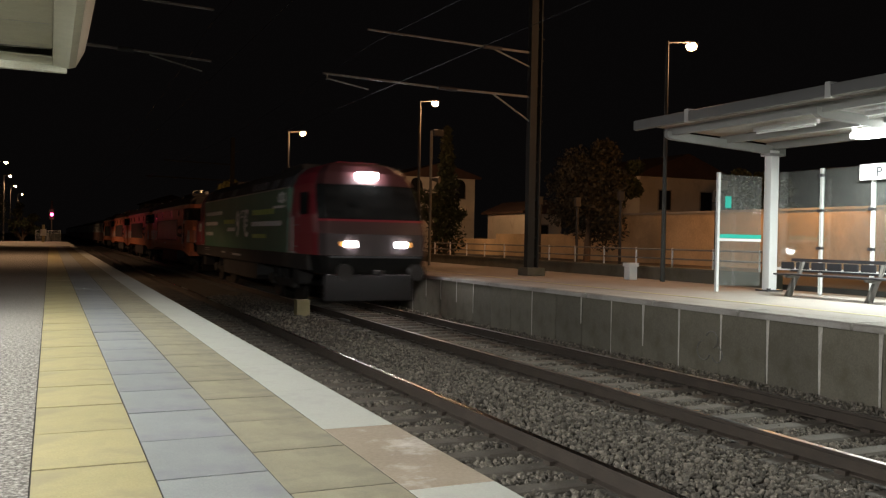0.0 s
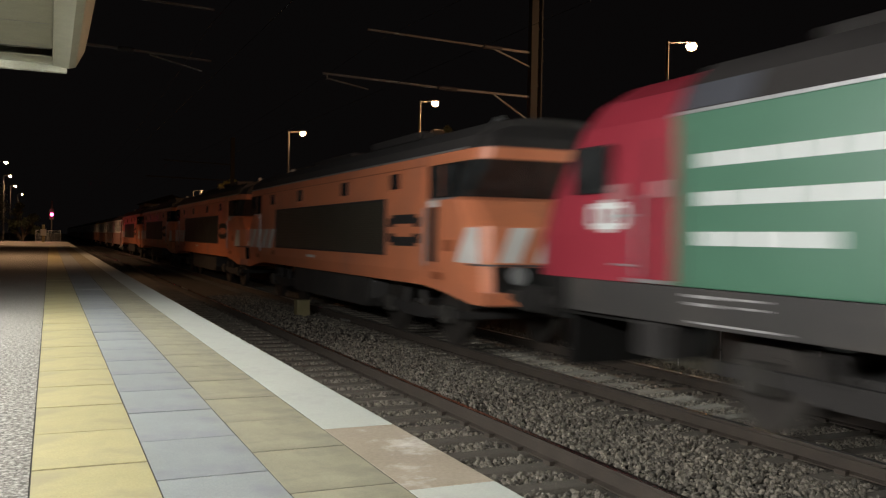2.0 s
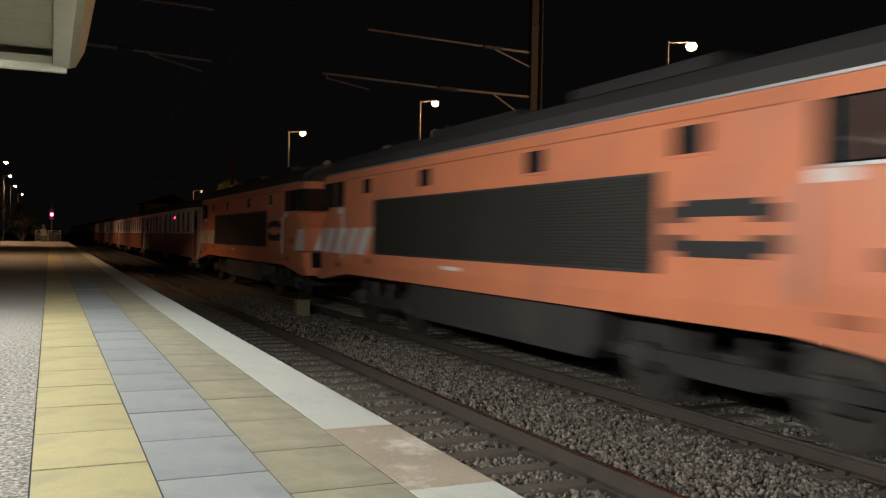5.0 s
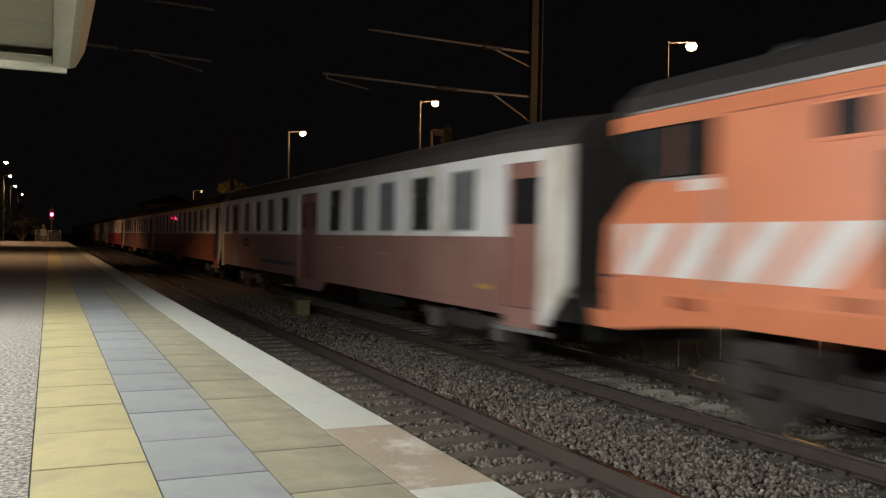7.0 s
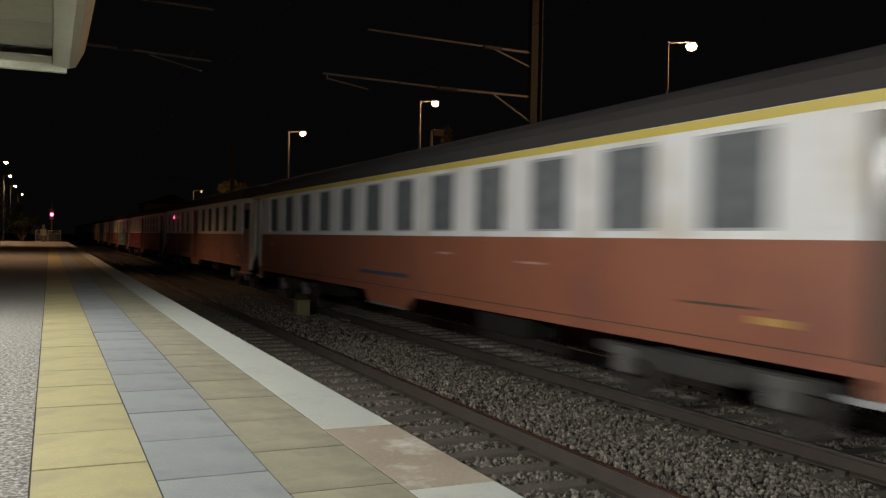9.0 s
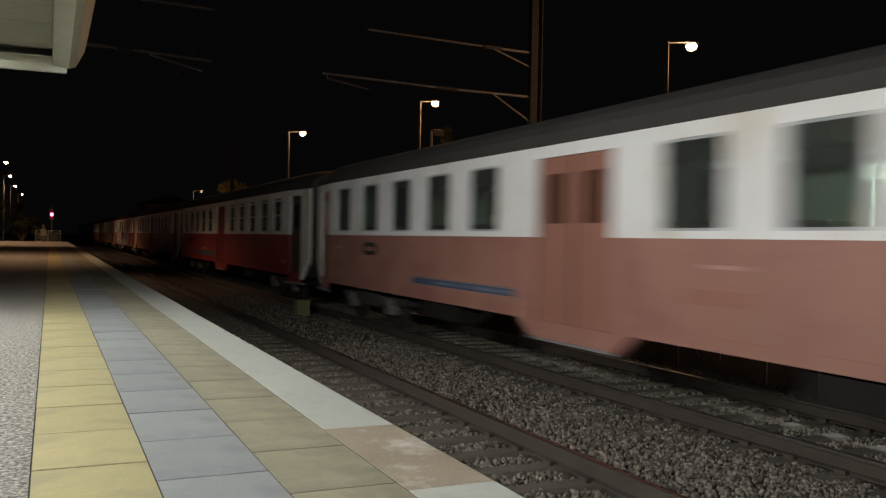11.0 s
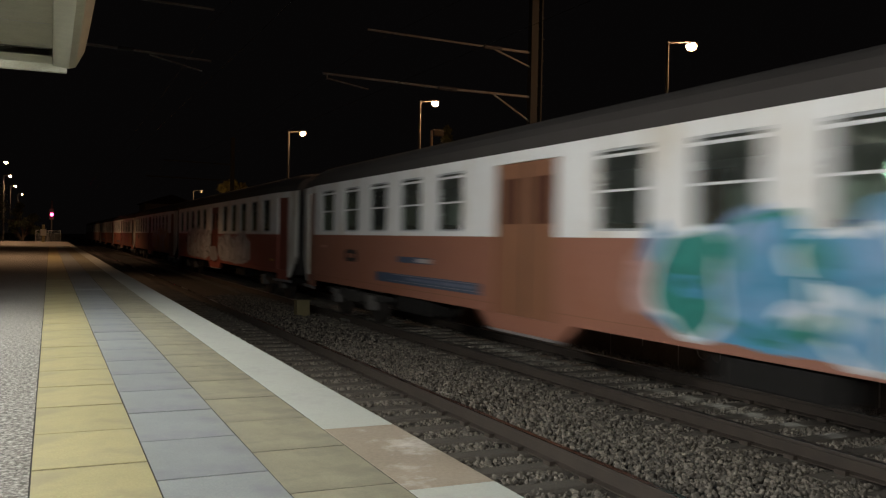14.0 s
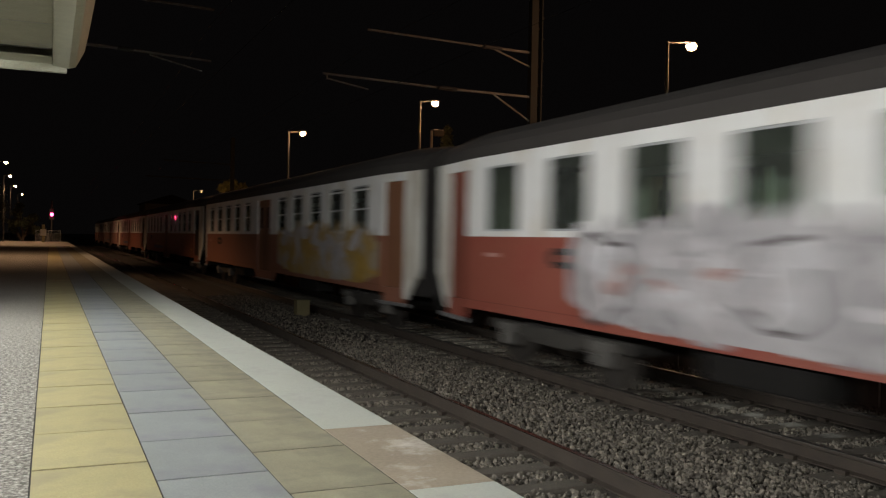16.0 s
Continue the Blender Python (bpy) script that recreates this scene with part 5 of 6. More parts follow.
        # white diagonal stripes
        if s > 0:
            for k in range(5):
                y = 4.66 + 0.82 * k
                o = [(y + 0.52, 1.51), (y + 1.08, 1.51), (y + 0.56, 2.08), (y, 2.08)]
                o = [(min(a, 8.18), b) for a, b in o]
                part("stripe", blot(o, -HALF, 0.005), M_STRIPE, c, "white diagonal stripe")
        else:
            o = [(-7.75, 1.50), (-8.205, 1.50), (-8.205, 2.06), (-8.17, 2.06)]
            part("stripe", blot(o, -HALF, 0.005), M_STRIPE, c, "white diagonal stripe")
            part("stripe", hull(bmesh.new(), grown(cut(slices, 1.50, 2.06), 0.006), y1, s, (1,)), M_STRIPE, c, "white stripe round the corner")
        for x in (-0.95, -0.3, 0.35, 1.0):
            bm = bmesh.new()
            yy = s * 8.775
            a = [bm.verts.new((x - 0.30, yy, 1.52)), bm.verts.new((x + 0.06, yy, 1.52)), bm.verts.new((x + 0.28, yy - s * 0.01, 2.06)), bm.verts.new((x - 0.08, yy - s * 0.01, 2.06))]
            bm.faces.new(a)
            bmesh.ops.solidify(bm, geom=bm.faces[:], thickness=0.006)
            part("stripe", bm, M_STRIPE, c, "white diagonal stripe")
        for x in (-0.9, 0.9):
            part("headlight", tubes(((x, s * 8.7, 1.32), (x, s * 8.82, 1.32), 0.14, 16)), M_STEEL, c, "unlit round headlight")
        part("hatch", bars([(s * 7.46 - 0.2, s * 7.46 + 0.2, 1.67, 1.86) if s < 0 else (4.75, 5.1, 1.33, 1.45)], -HALF, 0.006), M_ORANGE_DARK, c)
        part("hatch", bars([(s * 7.0 - 0.2, s * 7.0 + 0.2, 1.19, 1.31)], -HALF, 0.006), M_ORANGE_DARK, c)
        # crease and recess are not modelled: dark strips paint their shade
        part("nose_crease", hull(bmesh.new(), grown(cut(slices, 1.462, 1.492), 0.014), y1 + 1.2, s, range(1, 9)), M_DARK_METAL, c, "dark strip painted as the shade of the nose crease")
        part("front_recess", hull(bmesh.new(), grown(cut(slices, 0.89, 1.455), 0.010), y1, s, range(3, 7)), M_SOOT_SHADE, c, "black strip painted as a shaded recess over the coupling")
        part("door_line", bars([(s * 6.63 - 0.01, s * 6.63 + 0.01, 1.35, 3.1), (s * 7.15 - 0.01, s * 7.15 + 0.01, 1.35, 2.5)], -HALF, 0.003), M_ORANGE_DARK, c)
        part("handrail", tubes(((-1.54, s * 6.55, 1.4), (-1.54, s * 6.55, 2.4), 0.016)), M_STEEL, c)
        buffers(e, s * 8.75, s)
        bogie(e, s * 5.1, 0.55, 2.8, M_UNDER, M_BOGIE)
    if open_door:
        # no opening here: a flat black bar paints the doorway's shade
        part("open_door", bars([(-6.98, -6.64, 1.48, 2.62)], -HALF, 0.007), M_BLACK, e, "black sheet painted as the shade in an open cab doorway")
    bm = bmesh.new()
    slab_side(bm, [(-2.9, 0.42), (-3.1, 0.6), (-3.1, 1.06), (3.1, 1.06), (3.1, 0.6), (2.9, 0.42)], -1.32, 1.32)
    part("fuel_tank", bm, M_LOCO_GREY, e, "dark belly tank")
    return e


WINDOWS_A = [-9.22, -7.48, -5.73, -4.0, -2.28, 2.48, 4.21, 5.94, 7.68, 9.44]
WINDOWS_B = [s * (0.87 + 1.735 * k) for k in range(6) for s in (-1, 1)]


def coach(kind, red, door_material, label, pane_material, has_mid_door=True, band=False):
    """A day coach: red below, white above, with openings through both sides."""
    e = thing("coach", (TRACK_FAR, 0, 0), label, "railway coach", group="coaches")
    wins = sorted(WINDOWS_A if has_mid_door else WINDOWS_B)
    if kind == 0:
        wins = [w for w in wins if w != 9.44]
    zl, zw, zs, zt, ze = 0.80, 1.92, 2.00, 2.97, 3.13
    yb, ye = (10.50, 12.14) if has_mid_door else (10.95, 12.14)  # main side, tapered end
    da, db = yb + 0.15, yb + 0.15 + (0.85 if has_mid_door else 0.65)  # end door
    for q in (-1, 1):
        x_out, x_in = q * 1.47, q * 1.41
        lo, hi = min(x_out, x_in), max(x_out, x_in)
        bm = bmesh.new()
        spans = [(-yb, -0.88), (0.88, yb)] if has_mid_door else [(-yb, yb)]
        for a, b in spans:
            box(bm, lo, hi, a, b, zl, zw)
        part("lower_side", bm, red, e, "weathered red lower side")
        for a, b in spans:
            part("side_seam", boxes((q * 1.4705 - 0.002, q * 1.4705 + 0.002, a, b, 0.93, 0.942)), door_material, e)
        bm = bmesh.new()
        for a, b in spans:
            box(bm, lo, hi, a, b, zw, zs)
            inside = [w for w in wins if a < w < b]
            y = a
            for w in inside:
                box(bm, lo, hi, y, w - 0.48, zs, zt)
                y = w + 0.48
            box(bm, lo, hi, y, b, zs, zt)
        box(bm, lo, hi, -yb, yb, zt, ze)
        part("upper_side", bm, M_COACH_WHITE, e, "dirty white upper side")
        if band:
            part("class_band", boxes((x_out - 0.004, x_out + 0.004, -yb - 1.5, yb + 1.5, 3.03, 3.125)), M_GOLD_BAND, e, "yellow band under the roof")
        if has_mid_door:
            d = part("middle_door", boxes((q * 1.40 - 0.02, q * 1.40 + 0.02, -0.88, 0.88, 0.72, zt)), door_material, e, "red folding doors")
            for a in (-0.44, 0.44):
                part("door_window", boxes((q * 1.424 - 0.004, q * 1.424 + 0.004, a - 0.24, a + 0.24, 2.1, 2.75)), M_DOOR_PANE if kind not in (0, 3) else M_DOOR_PANE_RED, d)
            part("door_seam", boxes((q * 1.425 - 0.004, q * 1.425 + 0.004, -0.015, 0.015, 0.74, zt)), M_BLACK, d)
        bm = bmesh.new()
        slab_side(bm, [(-1.35, zl), (-1.0, 0.56), (1.0, 0.56), (1.35, zl)], min(q * 1.34, q * 1.45), max(q * 1.34, q * 1.45))
        part("step_skirt", bm, red, e, "deep skirt under the middle door")
        part("step_edge", boxes((min(q * 1.36, q * 1.49), max(q * 1.36, q * 1.49), -0.98, 0.98, 0.545, 0.575)), M_STEEL, e)
        for w in wins:
            p = part("window", boxes((q * 1.44 - 0.012, q * 1.44 + 0.012, w - 0.48, w + 0.48, zs, zs + 0.03), (q * 1.44 - 0.012, q * 1.44 + 0.012, w - 0.48, w + 0.48, zt - 0.03, zt), (q * 1.44 - 0.012, q * 1.44 + 0.012, w - 0.48, w - 0.455, zs + 0.03, zt - 0.03), (q * 1.44 - 0.012, q * 1.44 + 0.012, w + 0.455, w + 0.48, zs + 0.03, zt - 0.03)), M_GREY_METAL, e)
            if kind in (3, 4, 6):
                part("sash_bar", boxes((q * 1.44 - 0.014, q * 1.44 + 0.014, w - 0.455, w + 0.455, 2.46, 2.487)), M_WHITE_METAL, p)
                part("top_rail", boxes((q * 1.44 - 0.014, q * 1.44 + 0.014, w - 0.455, w + 0.455, 2.868, 2.905)), M_WHITE_METAL, p)
            part("pane", boxes((q * 1.435 - 0.003, q * 1.435 + 0.003, w - 0.455, w + 0.455, zs + 0.03, zt - 0.03)), M_COACH_GLASS if kind == 0 and wins.index(w) in (1, 4, 5, 7) else pane_material, p)
        # tapered ends with a door
        for s in (-1, 1):
            def wedge(ya, yb2, z0, z1, material, nm, lb="", out=0.0, par=None):
                xa, xb = 1.47 - 0.11 * (ya - yb) + out, 1.47 - 0.11 * (yb2 - yb) + out
                bm = bmesh.new()
                vs = [bm.verts.new((q * a, s * b, z)) for z in (z0, z1) for a, b in ((xa, ya), (xb, yb2), (xb - 0.05, yb2), (xa - 0.05, ya))]
                for f in ((0, 1, 2, 3), (7, 6, 5, 4), (0, 4, 5, 1), (1, 5, 6, 2), (2, 6, 7, 3), (3, 7, 4, 0)):
                    bm.faces.new([vs[i] for i in f])
                bmesh.ops.recalc_face_normals(bm, faces=bm.faces[:])
                return part(nm, bm, material, par or e, lb)
            if kind == 0 and s > 0:
                # straight end with a wide door, a small window and a grey-blue step panel
                part("end_lower_side", boxes((lo, hi, yb, 11.75, zl, zw)), red, e)
                part("end_upper_side", boxes((lo, hi, yb, 10.86, zw, zt), (lo, hi, 10.86, 11.58, zw, zs), (lo, hi, 11.58, 11.75, zw, zt), (lo, hi, yb, 11.75, zt, ze)), M_COACH_WHITE, e)
                part("end_corner", boxes((lo, hi, 11.75, ye, 0.72, ze), bevel=0.01), M_COACH_END, e, "grimy white end panel")
                part("end_top", boxes((min(q * 1.2, q * 1.409), max(q * 1.2, q * 1.409), yb, ye, ze - 0.03, ze)), M_ROOF_COACH, e)
                part("end_window", boxes((q * 1.435 - 0.004, q * 1.435 + 0.004, 10.86, 11.58, zs, zt)), M_DARK_WINDOW, e)
                d = part("end_door", boxes((q * 1.474 - 0.004, q * 1.474 + 0.004, 8.98, 9.98, 0.86, 2.96)), red, e, "wide flush door")
                part("door_window", boxes((q * 1.481 - 0.003, q * 1.481 + 0.003, 9.1, 9.82, 2.06, 2.86)), M_DARK_WINDOW, d)
                part("door_line", boxes((q * 1.481 - 0.003, q * 1.481 + 0.003, 9.965, 9.99, 0.88, 2.95)), M_BLACK, d)
                part("step_panel", boxes((q * 1.486 - 0.006, q * 1.486 + 0.006, 8.74, 10.2, 0.80, 1.19)), M_STEP_PANEL, e, "grey-blue step panel")
                continue
            wedge(yb, da, zl, zw, red, "door_pillar")
            wedge(yb, da, zw, ze, M_COACH_WHITE, "door_pillar")
            d = wedge(da, db, 0.92, zt, DOOR_REDS[1] if kind == 1 or (kind == 3 and s < 0) else door_material, "end_door", "end door in the tapered side", -0.05)
            wedge(da + 0.1, db - 0.1, 2.1, 2.75, M_DARK_WINDOW if kind in (0, 1, 2, 3) else door_material, "door_window", "", -0.045, d)
            wedge(da, db, zt, ze, M_COACH_WHITE, "door_header")
            bm = bmesh.new()
            outline = [(db, 0.72), (ye - 0.5, 0.72), (ye, 1.32), (ye, ze), (db, ze)]
            va = [bm.verts.new((q * (1.47 - 0.11 * (y - yb)), s * y, z)) for y, z in outline]
            vb = [bm.verts.new((q * (1.42 - 0.11 * (y - yb)), s * y, z)) for y, z in outline]
            bm.faces.new(va)
            bm.faces.new(vb[::-1])
            for i in range(5):
                bm.faces.new((va[i], vb[i], vb[(i + 1) % 5], va[(i + 1) % 5]))
            bmesh.ops.recalc_face_normals(bm, faces=bm.faces[:])
            part("end_panel", bm, M_COACH_END, e, "grimy white end panel")
            wedge(yb, db + 0.3, 0.58, 0.64, M_STEEL, "door_step", "", 0.05)
            wedge(da, db, 0.64, 0.915, red, "door_sill")
    # roof, floor, ends, gangway
    arc = [(-1.48, ze)] + [(-1.48 * math.cos(a), ze + 0.60 * math.sin(a) ** 0.8) for a in [radians(v) for v in range(12, 169, 12)]] + [(1.48, ze)]
    bm = bmesh.new()
    prism(bm, arc, -yb - 0.2, yb + 0.2)
    for s in (-1, 1):
        k = len(arc)
        a = [bm.verts.new((x, s * (yb + 0.2), z)) for x, z in arc]
        b = [bm.verts.new((x * 0.85, s * ye, (z - ze) * 0.86 + ze)) for x, z in arc]
        for i in range(k - 1):
            bm.faces.new((a[i], a[i + 1], b[i + 1], b[i]) if s < 0 else (b[i], b[i + 1], a[i + 1], a[i]))
        bm.faces.new(b)
    part("roof", bm, M_ROOF_COACH, e, "dull grey rounded roof", smooth=False)
    part("roof_vent", boxes(*[(-0.25, 0.25, v - 0.3, v + 0.3, 3.70, 3.80) for v in (-8, -4.5, -1.2, 2.2, 5.6, 9)]), M_ROOF_COACH, e)
    part("floor", boxes((-1.40, 1.40, -yb, yb, 1.12, 1.2), (-1.2, 1.2, -ye, ye, 1.125, 1.195)), M_INSIDE, e)
    part("ceiling", boxes((-1.40, 1.40, -yb, yb, 3.10, 3.125)), M_INSIDE, e)
    for s in (-1, 1):
        # dark end walls and a black block put the gap's shade into colour
        part("end_wall", boxes((-1.22, 1.22, s * ye - 0.03, s * ye + 0.03, 0.8, ze)), M_UNDER, e)
        part("gangway", boxes((-0.62, 0.62, s * (ye + 0.19) - 0.19, s * (ye + 0.19) + 0.19, 1.0, 3.3), bevel=0.06), M_SOOT_SHADE, e, "black rubber gangway")
        part("gangway_skirt", boxes((-1.0, 1.0, s * (ye + 0.12) - 0.1, s * (ye + 0.12) + 0.1, 0.55, 1.25), bevel=0.05), M_SOOT_SHADE, e, "black block standing for the dark open space under the gangway")
        part("partition", boxes((-1.38, -0.4, s * 10.2 - 0.02, s * 10.2 + 0.02, 1.2, 3.1), (0.4, 1.38, s * 10.2 - 0.02, s * 10.2 + 0.02, 1.2, 3.1)), M_INSIDE, e)
        buffers(e, s * 12.08, s)
        bogie(e, s * 8.6, 0.46, 2.5)
        for x in (-1.05, 1.05):
            part("equipment_box", boxes((x - 0.25, x + 0.25, s * 4.5 - 0.8, s * 4.5 + 0.8, 0.47, 0.8), bevel=0.03), M_SOOT_SHADE, e, "underfloor equipment box")
    first = part("seat", boxes((-1.36, -0.35, -0.06, 0.06, 1.2, 2.12), (-1.36, -0.35, -0.5, 0.5, 1.2, 1.62), bevel=0.03), M_SEAT, e)
    first.location = (0, wins[0] + 0.86, 0)
    for w in wins[:-1]:
        share(first, "seat", (0, w + 0.86, 0))
        share(first, "seat", (1.71, w + 0.86, 0))
    part("underframe", boxes((-1.2, 1.2, -11.9, 11.9, 0.80, 1.1)), M_UNDER, e)
    return e


def coach_markings(e, style):
    x = -1.4705
    if style in (0, 2, 3, 4):
        part("blue_band", bars([(1.45, 5.25, 1.07, 1.19)] if style in (0, 2) else [(1.3, 5.95, 1.02, 1.20)], x), M_BLUE_BAND, e, "faded blue band")
    if style in (0, 2, 3, 4):
        for z in (1.06, 1.175):
            part("pinstripe", bars([(1.35, 5.2, z, z + 0.008)], x, 0.006), M_STEP_PANEL, e)
        for y0, y1 in ((1.5, 1.9), (2.0, 2.9), (3.05, 3.4), (3.5, 4.3)):
            part("faded_text_bar", bars([(y0, y1, 1.10, 1.145)], x, 0.006), M_BAND_TEXT, e, "faded pale text bar")
    if style == 4:
        part("blue_band", bars([(3.2, 4.8, 1.42, 1.53)], x), M_BLUE_BAND, e, "short blue band")
        part("faded_text_bar", bars([(3.2, 3.85, 1.44, 1.51)], x, 0.006), M_MARKING, e, "pale text bar")
    if style == 3:
        part("ochre_text", bars([(3.1, 4.3, 1.27, 1.34)], x), M_OCHRE_MARK, e, "ochre text bar")
    if style != 1:
        drop = 0.17 if style == 4 else 0.0
        part("emblem", bars([(a + 0.45, b + 0.45, c - drop, d - drop) for a, b, c, d in ((6.85, 7.5, 1.69, 1.775), (6.85, 7.5, 1.515, 1.60), (6.76, 6.93, 1.56, 1.73), (7.42, 7.59, 1.56, 1.73))], x), M_BLACK, e, "dark rounded emblem")
    if style == 1:
        part("dark_text_bar", bars([(-1.15, -0.2, 1.14, 1.21), (-0.1, 0.6, 1.14, 1.21), (0.7, 1.65, 1.14, 1.21)], x), M_BLUE_BAND, e, "faded dark text bar")
        part("scratch", bars([(-9.9, -8.8, 1.26, 1.285)], x), DOOR_REDS[1], e, "long dark scratch")
    if style == 2:
        for y0, y1, z0 in ((9.3, 10.2, 1.20), (8.1, 8.5, 1.24), (6.4, 6.9, 1.30), (4.6, 5.3, 1.28), (-3.2, -2.2, 1.25), (-6.4, -5.2, 1.3)):
            part("paint_patch", bars([(y0, y1, z0, z0 + 0.16)], x), DOOR_REDS[2], e, "darker touched-up patch")
    part("class_plate", bars([(-10.3, -9.85, 1.13, 1.20)], x), M_OCHRE_MARK, e, "small ochre plate")
    for r in ((-3.1, -2.5, 1.62, 1.66), (-6.0, -5.3, 1.55, 1.58), (9.5, 9.9, 1.62, 1.68)):
        part("faded_mark", bars([r], x), M_FADED, e, "small faded mark")


def lump(y0, y1, z0, z1, seed, n=26):
    """A ragged spray outline: lumpy above, flatter below."""
    rng = random.Random(seed)
    top = [(y0 + (y1 - y0) * i / n, z1 - rng.uniform(0, 0.42) - 0.25 * abs(2 * i / n - 1) ** 4) for i in range(n + 1)]
    low = [(y1 - (y1 - y0) * i / n, z0 + rng.uniform(0, 0.07) + 0.25 * abs(2 * i / n - 1) ** 6) for i in range(n + 1)]
    return top + low


def swirls(y0, y1, z0, z1, count, seed, x, size=(0.12, 0.4)):
    rng = random.Random(seed)
    out = []
    for _ in range(count):
        cy, cz = rng.uniform(y0 + 0.3, y1 - 0.3), rng.uniform(z0 + 0.15, z1 - 0.2)
        a, b, t = rng.uniform(*size), rng.uniform(0.06, 0.18), rng.uniform(-0.9, 0.9)
        o = []
        for i in range(12):
            q = i / 12 * 2 * math.pi
            u, v = a * math.cos(q) * (1 + 0.2 * math.sin(3 * q)), b * math.sin(q)
            o.append((cy + u * math.cos(t) - v * math.sin(t), min(z1, max(z0, cz + u * math.sin(t) + v * math.cos(t)))))
        x -= 0.0004
        out.append(slab_side(bmesh.new(), o, x - 0.003, x))
    return out


def bubble(cy, cz, ry, rz, seed, x):
    """A rounded, lumpy spray letter."""
    rng = random.Random(seed)
    p, q = rng.uniform(0, 6), rng.uniform(0, 6)
    o = []
    for i in range(28):
        a = i / 28 * 2 * math.pi
        k = 1 + 0.10 * math.sin(3 * a + p) + 0.07 * math.sin(5 * a + q)
        c, d = math.cos(a), math.sin(a)
        o.append((cy + ry * k * math.copysign(abs(c) ** 0.75, c), max(0.83, cz + rz * k * math.copysign(abs(d) ** 0.75, d))))
    return slab_side(bmesh.new(), o, x - 0.003, x)


def outline_of(cy, cz, ry, rz, seed, x, width):
    """The sprayed outline of a rounded letter: a lumpy ring."""
    rng = random.Random(seed)
    p, q = rng.uniform(0, 6), rng.uniform(0, 6)
    bm = bmesh.new()
    rings = []
    for grow in (0.0, -width):
        for dx in (0.0, -0.003):
            ring = []
            for i in range(28):
                a = i / 28 * 2 * math.pi
                k = 1 + 0.10 * math.sin(3 * a + p) + 0.07 * math.sin(5 * a + q)
                c, d = math.cos(a), math.sin(a)
                ring.append(bm.verts.new((x + dx, cy + (ry * k + grow) * math.copysign(abs(c) ** 0.75, c), max(0.83, cz + (rz * k + grow) * math.copysign(abs(d) ** 0.75, d)))))
            rings.append(ring)
    for u, v in ((0, 1), (1, 3), (3, 2), (2, 0)):
        for i in range(28):
            j = (i + 1) % 28
            bm.faces.new((rings[u][i], rings[u][j], rings[v][j], rings[v][i]))
    bmesh.ops.recalc_face_normals(bm, faces=bm.faces[:])
    return bm


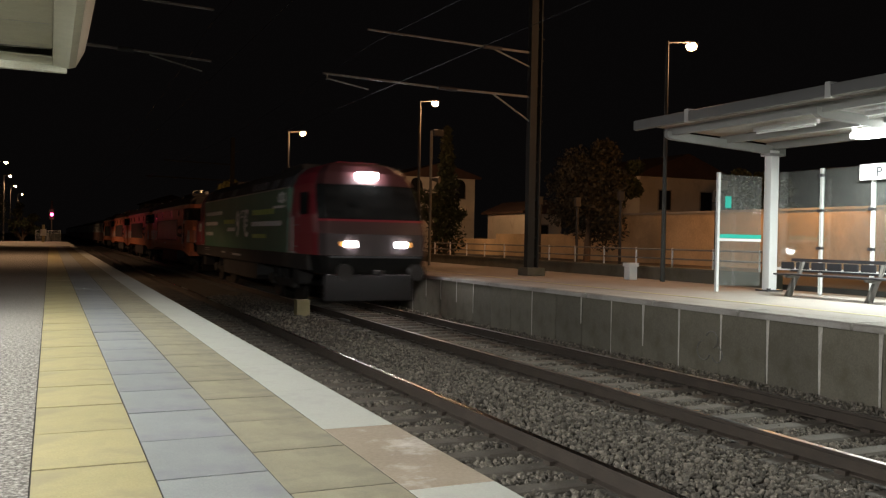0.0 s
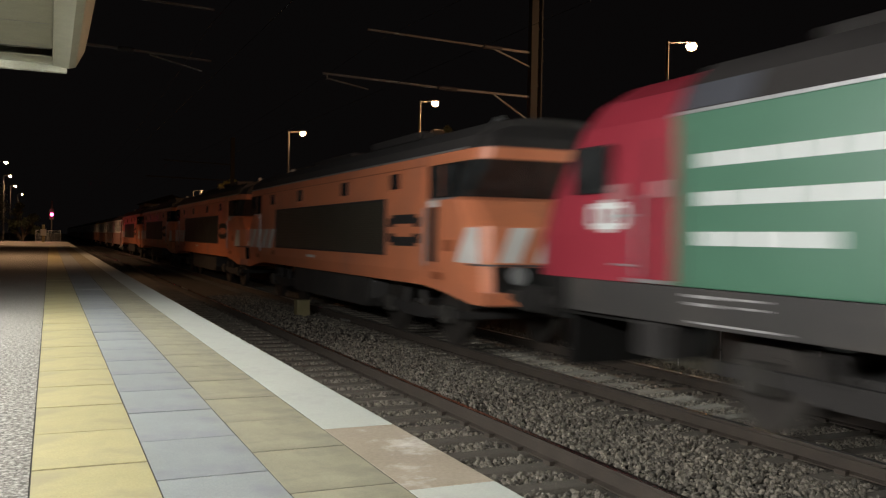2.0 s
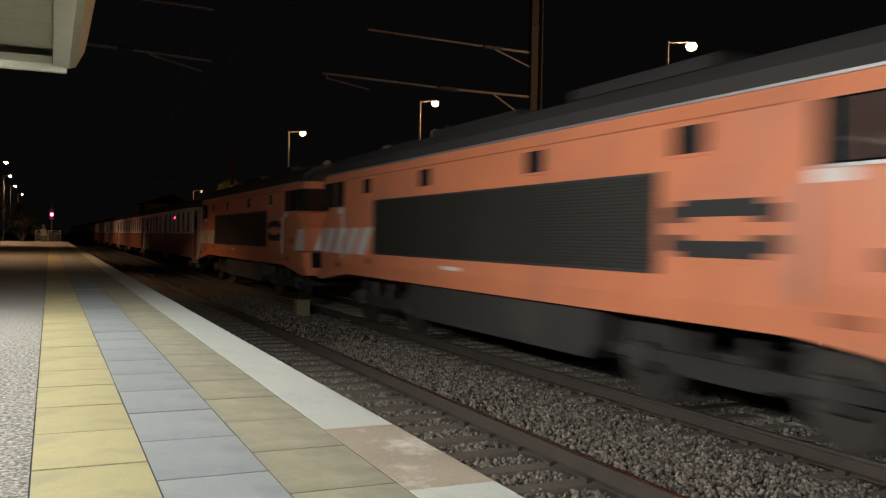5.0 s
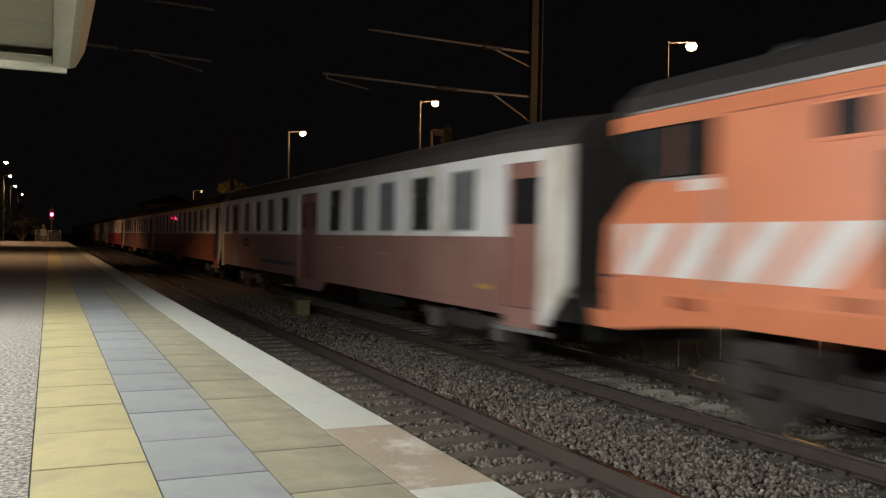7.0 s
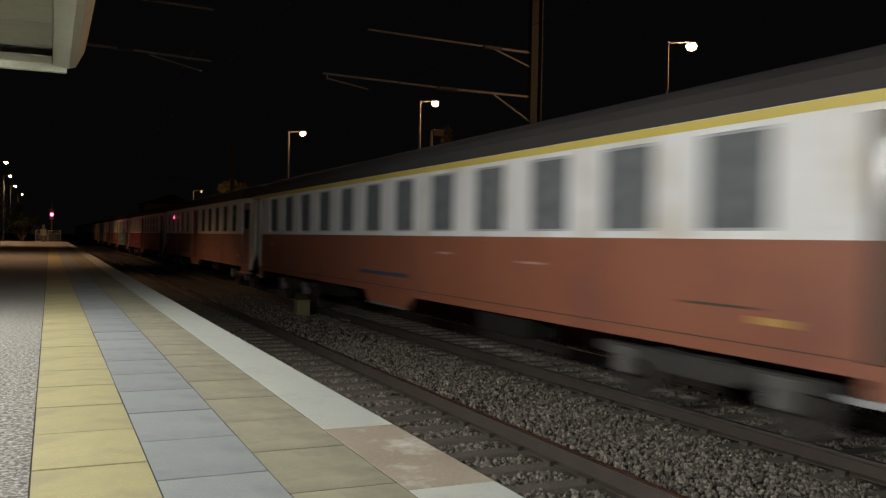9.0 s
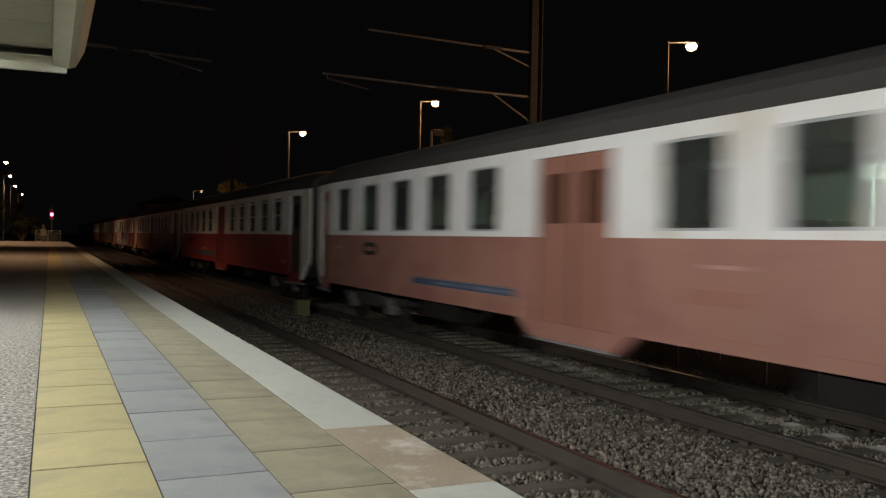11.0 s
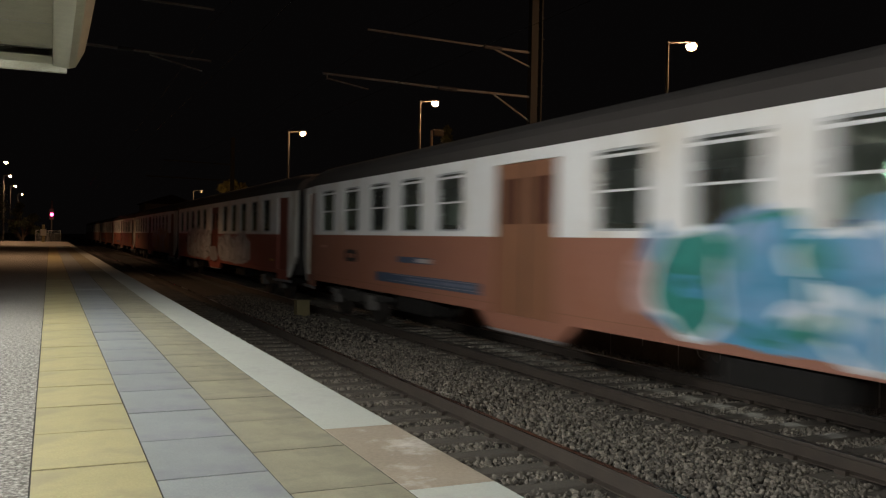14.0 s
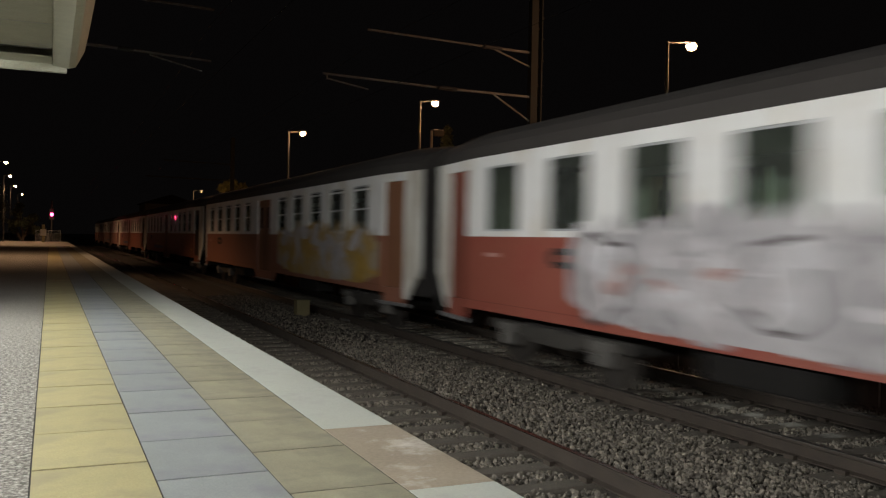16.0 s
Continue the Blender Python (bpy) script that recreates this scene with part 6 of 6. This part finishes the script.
def train():
    """Returns (vehicle, place of its middle along the train)."""
    out = [(green_loco(), 30.94)]
    first = orange_loco()
    lead = orange_loco(True)
    lead["label"] = "orange diesel locomotive with an open cab doorway"
    out.append((lead, 51.26))
    out.append((first, 51.26 + 18.66))
    for k in (2, 3):
        out.append((copy_thing(first, pose(TRACK_FAR, 0, 0)), 51.26 + 18.66 * k))
    mid, pitch = 115.975 + 12.97, 25.073
    specs = [
        (0, COACH_REDS[0], DOOR_REDS[0], "faded pinkish-red and white coach with dusty windows", M_COACH_DULL, True, False),
        (1, COACH_REDS[1], DOOR_REDS[1], "brick-red and white coach with a yellow roof band", M_COACH_DULL, False, True),
        (2, COACH_REDS[2], DOOR_REDS[2], "patchy salmon-red and white coach with clear windows", M_COACH_GLASS, True, False),
        (3, COACH_REDS[3], DOOR_REDS[3], "freshly painted crimson and white coach", M_COACH_GLASS, True, False),
        (4, COACH_REDS[4], DOOR_REDS[4], "orange-red and white coach with turquoise graffiti", M_COACH_GLASS, True, False),
        (5, COACH_REDS[5], DOOR_REDS[5], "red and white coach with silver graffiti", M_COACH_GLASS, True, False),
        (6, COACH_REDS[4], DOOR_REDS[4], "red and white coach with yellow and white graffiti", M_COACH_GLASS, True, False),
        (3, COACH_REDS[1], DOOR_REDS[5], "dark red and white coach near the train's end", M_COACH_GLASS, True, False),
    ]
    made = []
    for k, s in enumerate(specs):
        c = coach(*s)
        coach_markings(c, s[0])
        made.append(c)
        out.append((c, mid + pitch * k + (0.13 if k == 1 else -0.1 if k == 3 else 0.08 if k > 4 else 0.0)))
    x = -1.4705
    c = made[4]
    g = part("graffiti", blot(lump(-9.25, -2.75, 0.84, 2.36, 4), x), M_BLUE_SPRAY, c, "turquoise sprayed bubble lettering")
    for k, (cy, cz, ry, rz) in enumerate(((-8.65, 1.42, 0.50, 0.50), (-7.66, 1.48, 0.54, 0.60), (-6.62, 1.55, 0.56, 0.62), (-5.6, 1.50, 0.54, 0.60), (-4.55, 1.55, 0.54, 0.62), (-3.5, 1.47, 0.56, 0.58))):
        part("sprayed_letter", bubble(cy, cz, ry, rz, 40 + k, x - 0.004 - 0.0005 * k), (M_TEAL_SPRAY, M_BLUE_SPRAY)[(1, 0, 1, 1, 1, 0)[k] - 0], g, "blue-green bubble letter")
        part("letter_outline", outline_of(cy, cz, ry, rz, 40 + k, x - 0.008 - 0.0005 * k, 0.07), (M_TEAL_SPRAY, M_WHITE_SPRAY)[k % 2], g, "sprayed letter outline")
    for bm in swirls(-8.9, -3.2, 0.95, 2.0, 26, 3, x - 0.012, (0.08, 0.24)):
        part("stroke", bm, (M_WHITE_SPRAY, M_TEAL_SPRAY, M_BLUE_SPRAY)[len(g.children) % 3], g, "sprayed stroke")
    part("graffiti", blot(lump(-10.4, -9.1, 1.0, 1.9, 7), x), M_PINK_SPRAY, c, "pale brownish sprayed blot")
    part("graffiti", blot(lump(-3.0, -2.45, 1.05, 1.85, 8), x - 0.001), M_PINK_SPRAY, c, "pale brownish sprayed blot")
    part("window_blot", blot(lump(-9.55, -8.95, 2.0, 2.75, 9, 10), x + 0.03), M_YELLOW_SPRAY, c, "yellow spray on a window")
    c = made[5]
    g = part("graffiti", blot(lump(0.7, 7.55, 0.86, 2.36, 14, 40), x - 0.008), M_GREY_SPRAY, c, "silver and white sprayed lettering")
    for k in range(7):
        cy, cz, ry, rz = 6.85 - 0.92 * k, 1.45 + 0.1 * math.sin(2.3 * k), 0.50, 0.52 + 0.08 * math.sin(1.7 * k)
        part("sprayed_letter", bubble(cy, cz, ry, rz, 70 + k, x - 0.012 - 0.0005 * (k % 2)), (M_PALE_SPRAY, M_GREY_SPRAY, M_PALE_SPRAY)[k % 3], g, "silver bubble letter")
        part("letter_outline", outline_of(cy, cz, ry, rz, 70 + k, x - 0.016 - 0.0005 * (k % 2), 0.06), (M_DARK_SPRAY, M_DULL_SPRAY, M_DULL_SPRAY)[k % 3], g, "sprayed letter outline")
    for bm in swirls(1.0, 7.1, 0.95, 2.15, 34, 13, x - 0.020, (0.08, 0.3)):
        part("stroke", bm, (M_PALE_SPRAY, M_DULL_SPRAY, M_PALE_SPRAY, M_GREY_SPRAY, M_PALE_SPRAY, M_PINK_SPRAY, M_GREY_SPRAY)[len(g.children) % 7], g, "sprayed stroke")
    part("graffiti", bubble(0.1, 1.12, 0.85, 0.30, 33, x - 0.007), M_DULL_SPRAY, c, "thin silver spray over the door")
    g = part("graffiti", blot(lump(-7.0, -0.9, 0.86, 2.08, 16, 34), x - 0.008), M_GREY_SPRAY, c, "pale silver sprayed lettering")
    for k in range(5):
        cy, cz, ry, rz = -1.7 - 1.08 * k, 1.40 + 0.06 * math.sin(2.1 * k), 0.56, 0.44 + 0.06 * math.sin(1.7 * k)
        part("sprayed_letter", bubble(cy, cz, ry, rz, 90 + k, x - 0.012 - 0.0005 * (k % 2)), (M_GREY_SPRAY, M_PALE_SPRAY)[k % 2], g, "silver bubble letter")
        part("letter_outline", outline_of(cy, cz, ry, rz, 90 + k, x - 0.016 - 0.0005 * (k % 2), 0.05), (M_DULL_SPRAY, M_GREY_SPRAY)[k % 2], g, "sprayed letter outline")
    for bm in swirls(-6.6, -1.2, 0.95, 1.9, 16, 17, x - 0.020, (0.1, 0.36)):
        part("stroke", bm, (M_PALE_SPRAY, M_DULL_SPRAY, M_GREY_SPRAY)[len(g.children) % 3], g, "sprayed stroke")
    c = made[6]
    g = part("graffiti", blot(lump(-10.45, -1.9, 0.86, 2.35, 24, 46), x), M_YELLOW_SPRAY, c, "yellow and white sprayed lettering")
    for bm in swirls(-10.0, -2.3, 0.95, 2.2, 20, 23, x - 0.004, (0.2, 0.6)):
        part("stroke", bm, M_GREY_SPRAY, g, "grey sprayed strokes")
    for k in range(8, 11):
        out.append((copy_thing(made[(7, 0, 2)[k - 8]], pose(TRACK_FAR, 0, 0)), mid + pitch * k))
    return out


ground()
stones()
railway(TRACK_NEAR, M_RAIL_DULL, "near railway track on concrete sleepers")
railway(TRACK_FAR, M_RAIL_HEAD, "far railway track on concrete sleepers")
near_canopy()
shelter()
for x, y, z, arm in LANTERNS_FAR:
    lantern(x, y, z, arm, TOP, "tall street lamp with glowing orange sodium head", "far platform lamps")
lantern(21.2, 47.0, 5.0, 0.4, 1.0, "street lamp with glowing sodium head behind the cypress", "far platform lamps")
lantern(*STREET_LANTERN, 1.0, "street lamp with glowing sodium head behind the shelter", "far platform lamps")
lantern(*SHADED_LANTERN, TOP, "shaded platform lamp turned to the street", "far platform lamps", M_RAILING, "grey shaded lens")
for x, y, z, arm in LANTERNS_NEAR:
    lantern(x, y, z, arm, TOP if y < 96 else -0.45, "distant platform lamp with glowing sodium head", "near platform lamps")
masts()
fence_and_boxes()
town()
TRAIN = train()
near_platform()
far_platform()


def travelled(t):
    return 15.399 * t - 0.0466 * t ** 2 + 0.0044 * t ** 3


def motions():
    """The train runs through towards the camera; its wheels turn with the way travelled."""
    steps = [0.5 * k for k in range(33)]
    for v, middle in TRAIN:
        walk(v, [(t, pose(TRACK_FAR, middle - travelled(t), 0)) for t in steps])
    done = {}
    for v, _ in TRAIN:
        for b in v.children:
            for w in b.children:
                if not w.name.startswith("wheelset"):
                    continue
                key = (round(w.location.y, 2), round(w.location.z, 3))
                if key in done:
                    w.rotation_mode = "QUATERNION"
                    w.animation_data_create()
                    w.animation_data.action = done[key][0]
                    w.animation_data.action_slot = done[key][1]
                    continue
                rest = w.location.copy()
                walk(w, [(k / 30, pose(*rest) @ Matrix.Rotation(travelled(k / 30) / rest.z, 4, "X")) for k in range(481)])
                done[key] = (w.animation_data.action, w.animation_data.action_slot)


motions()
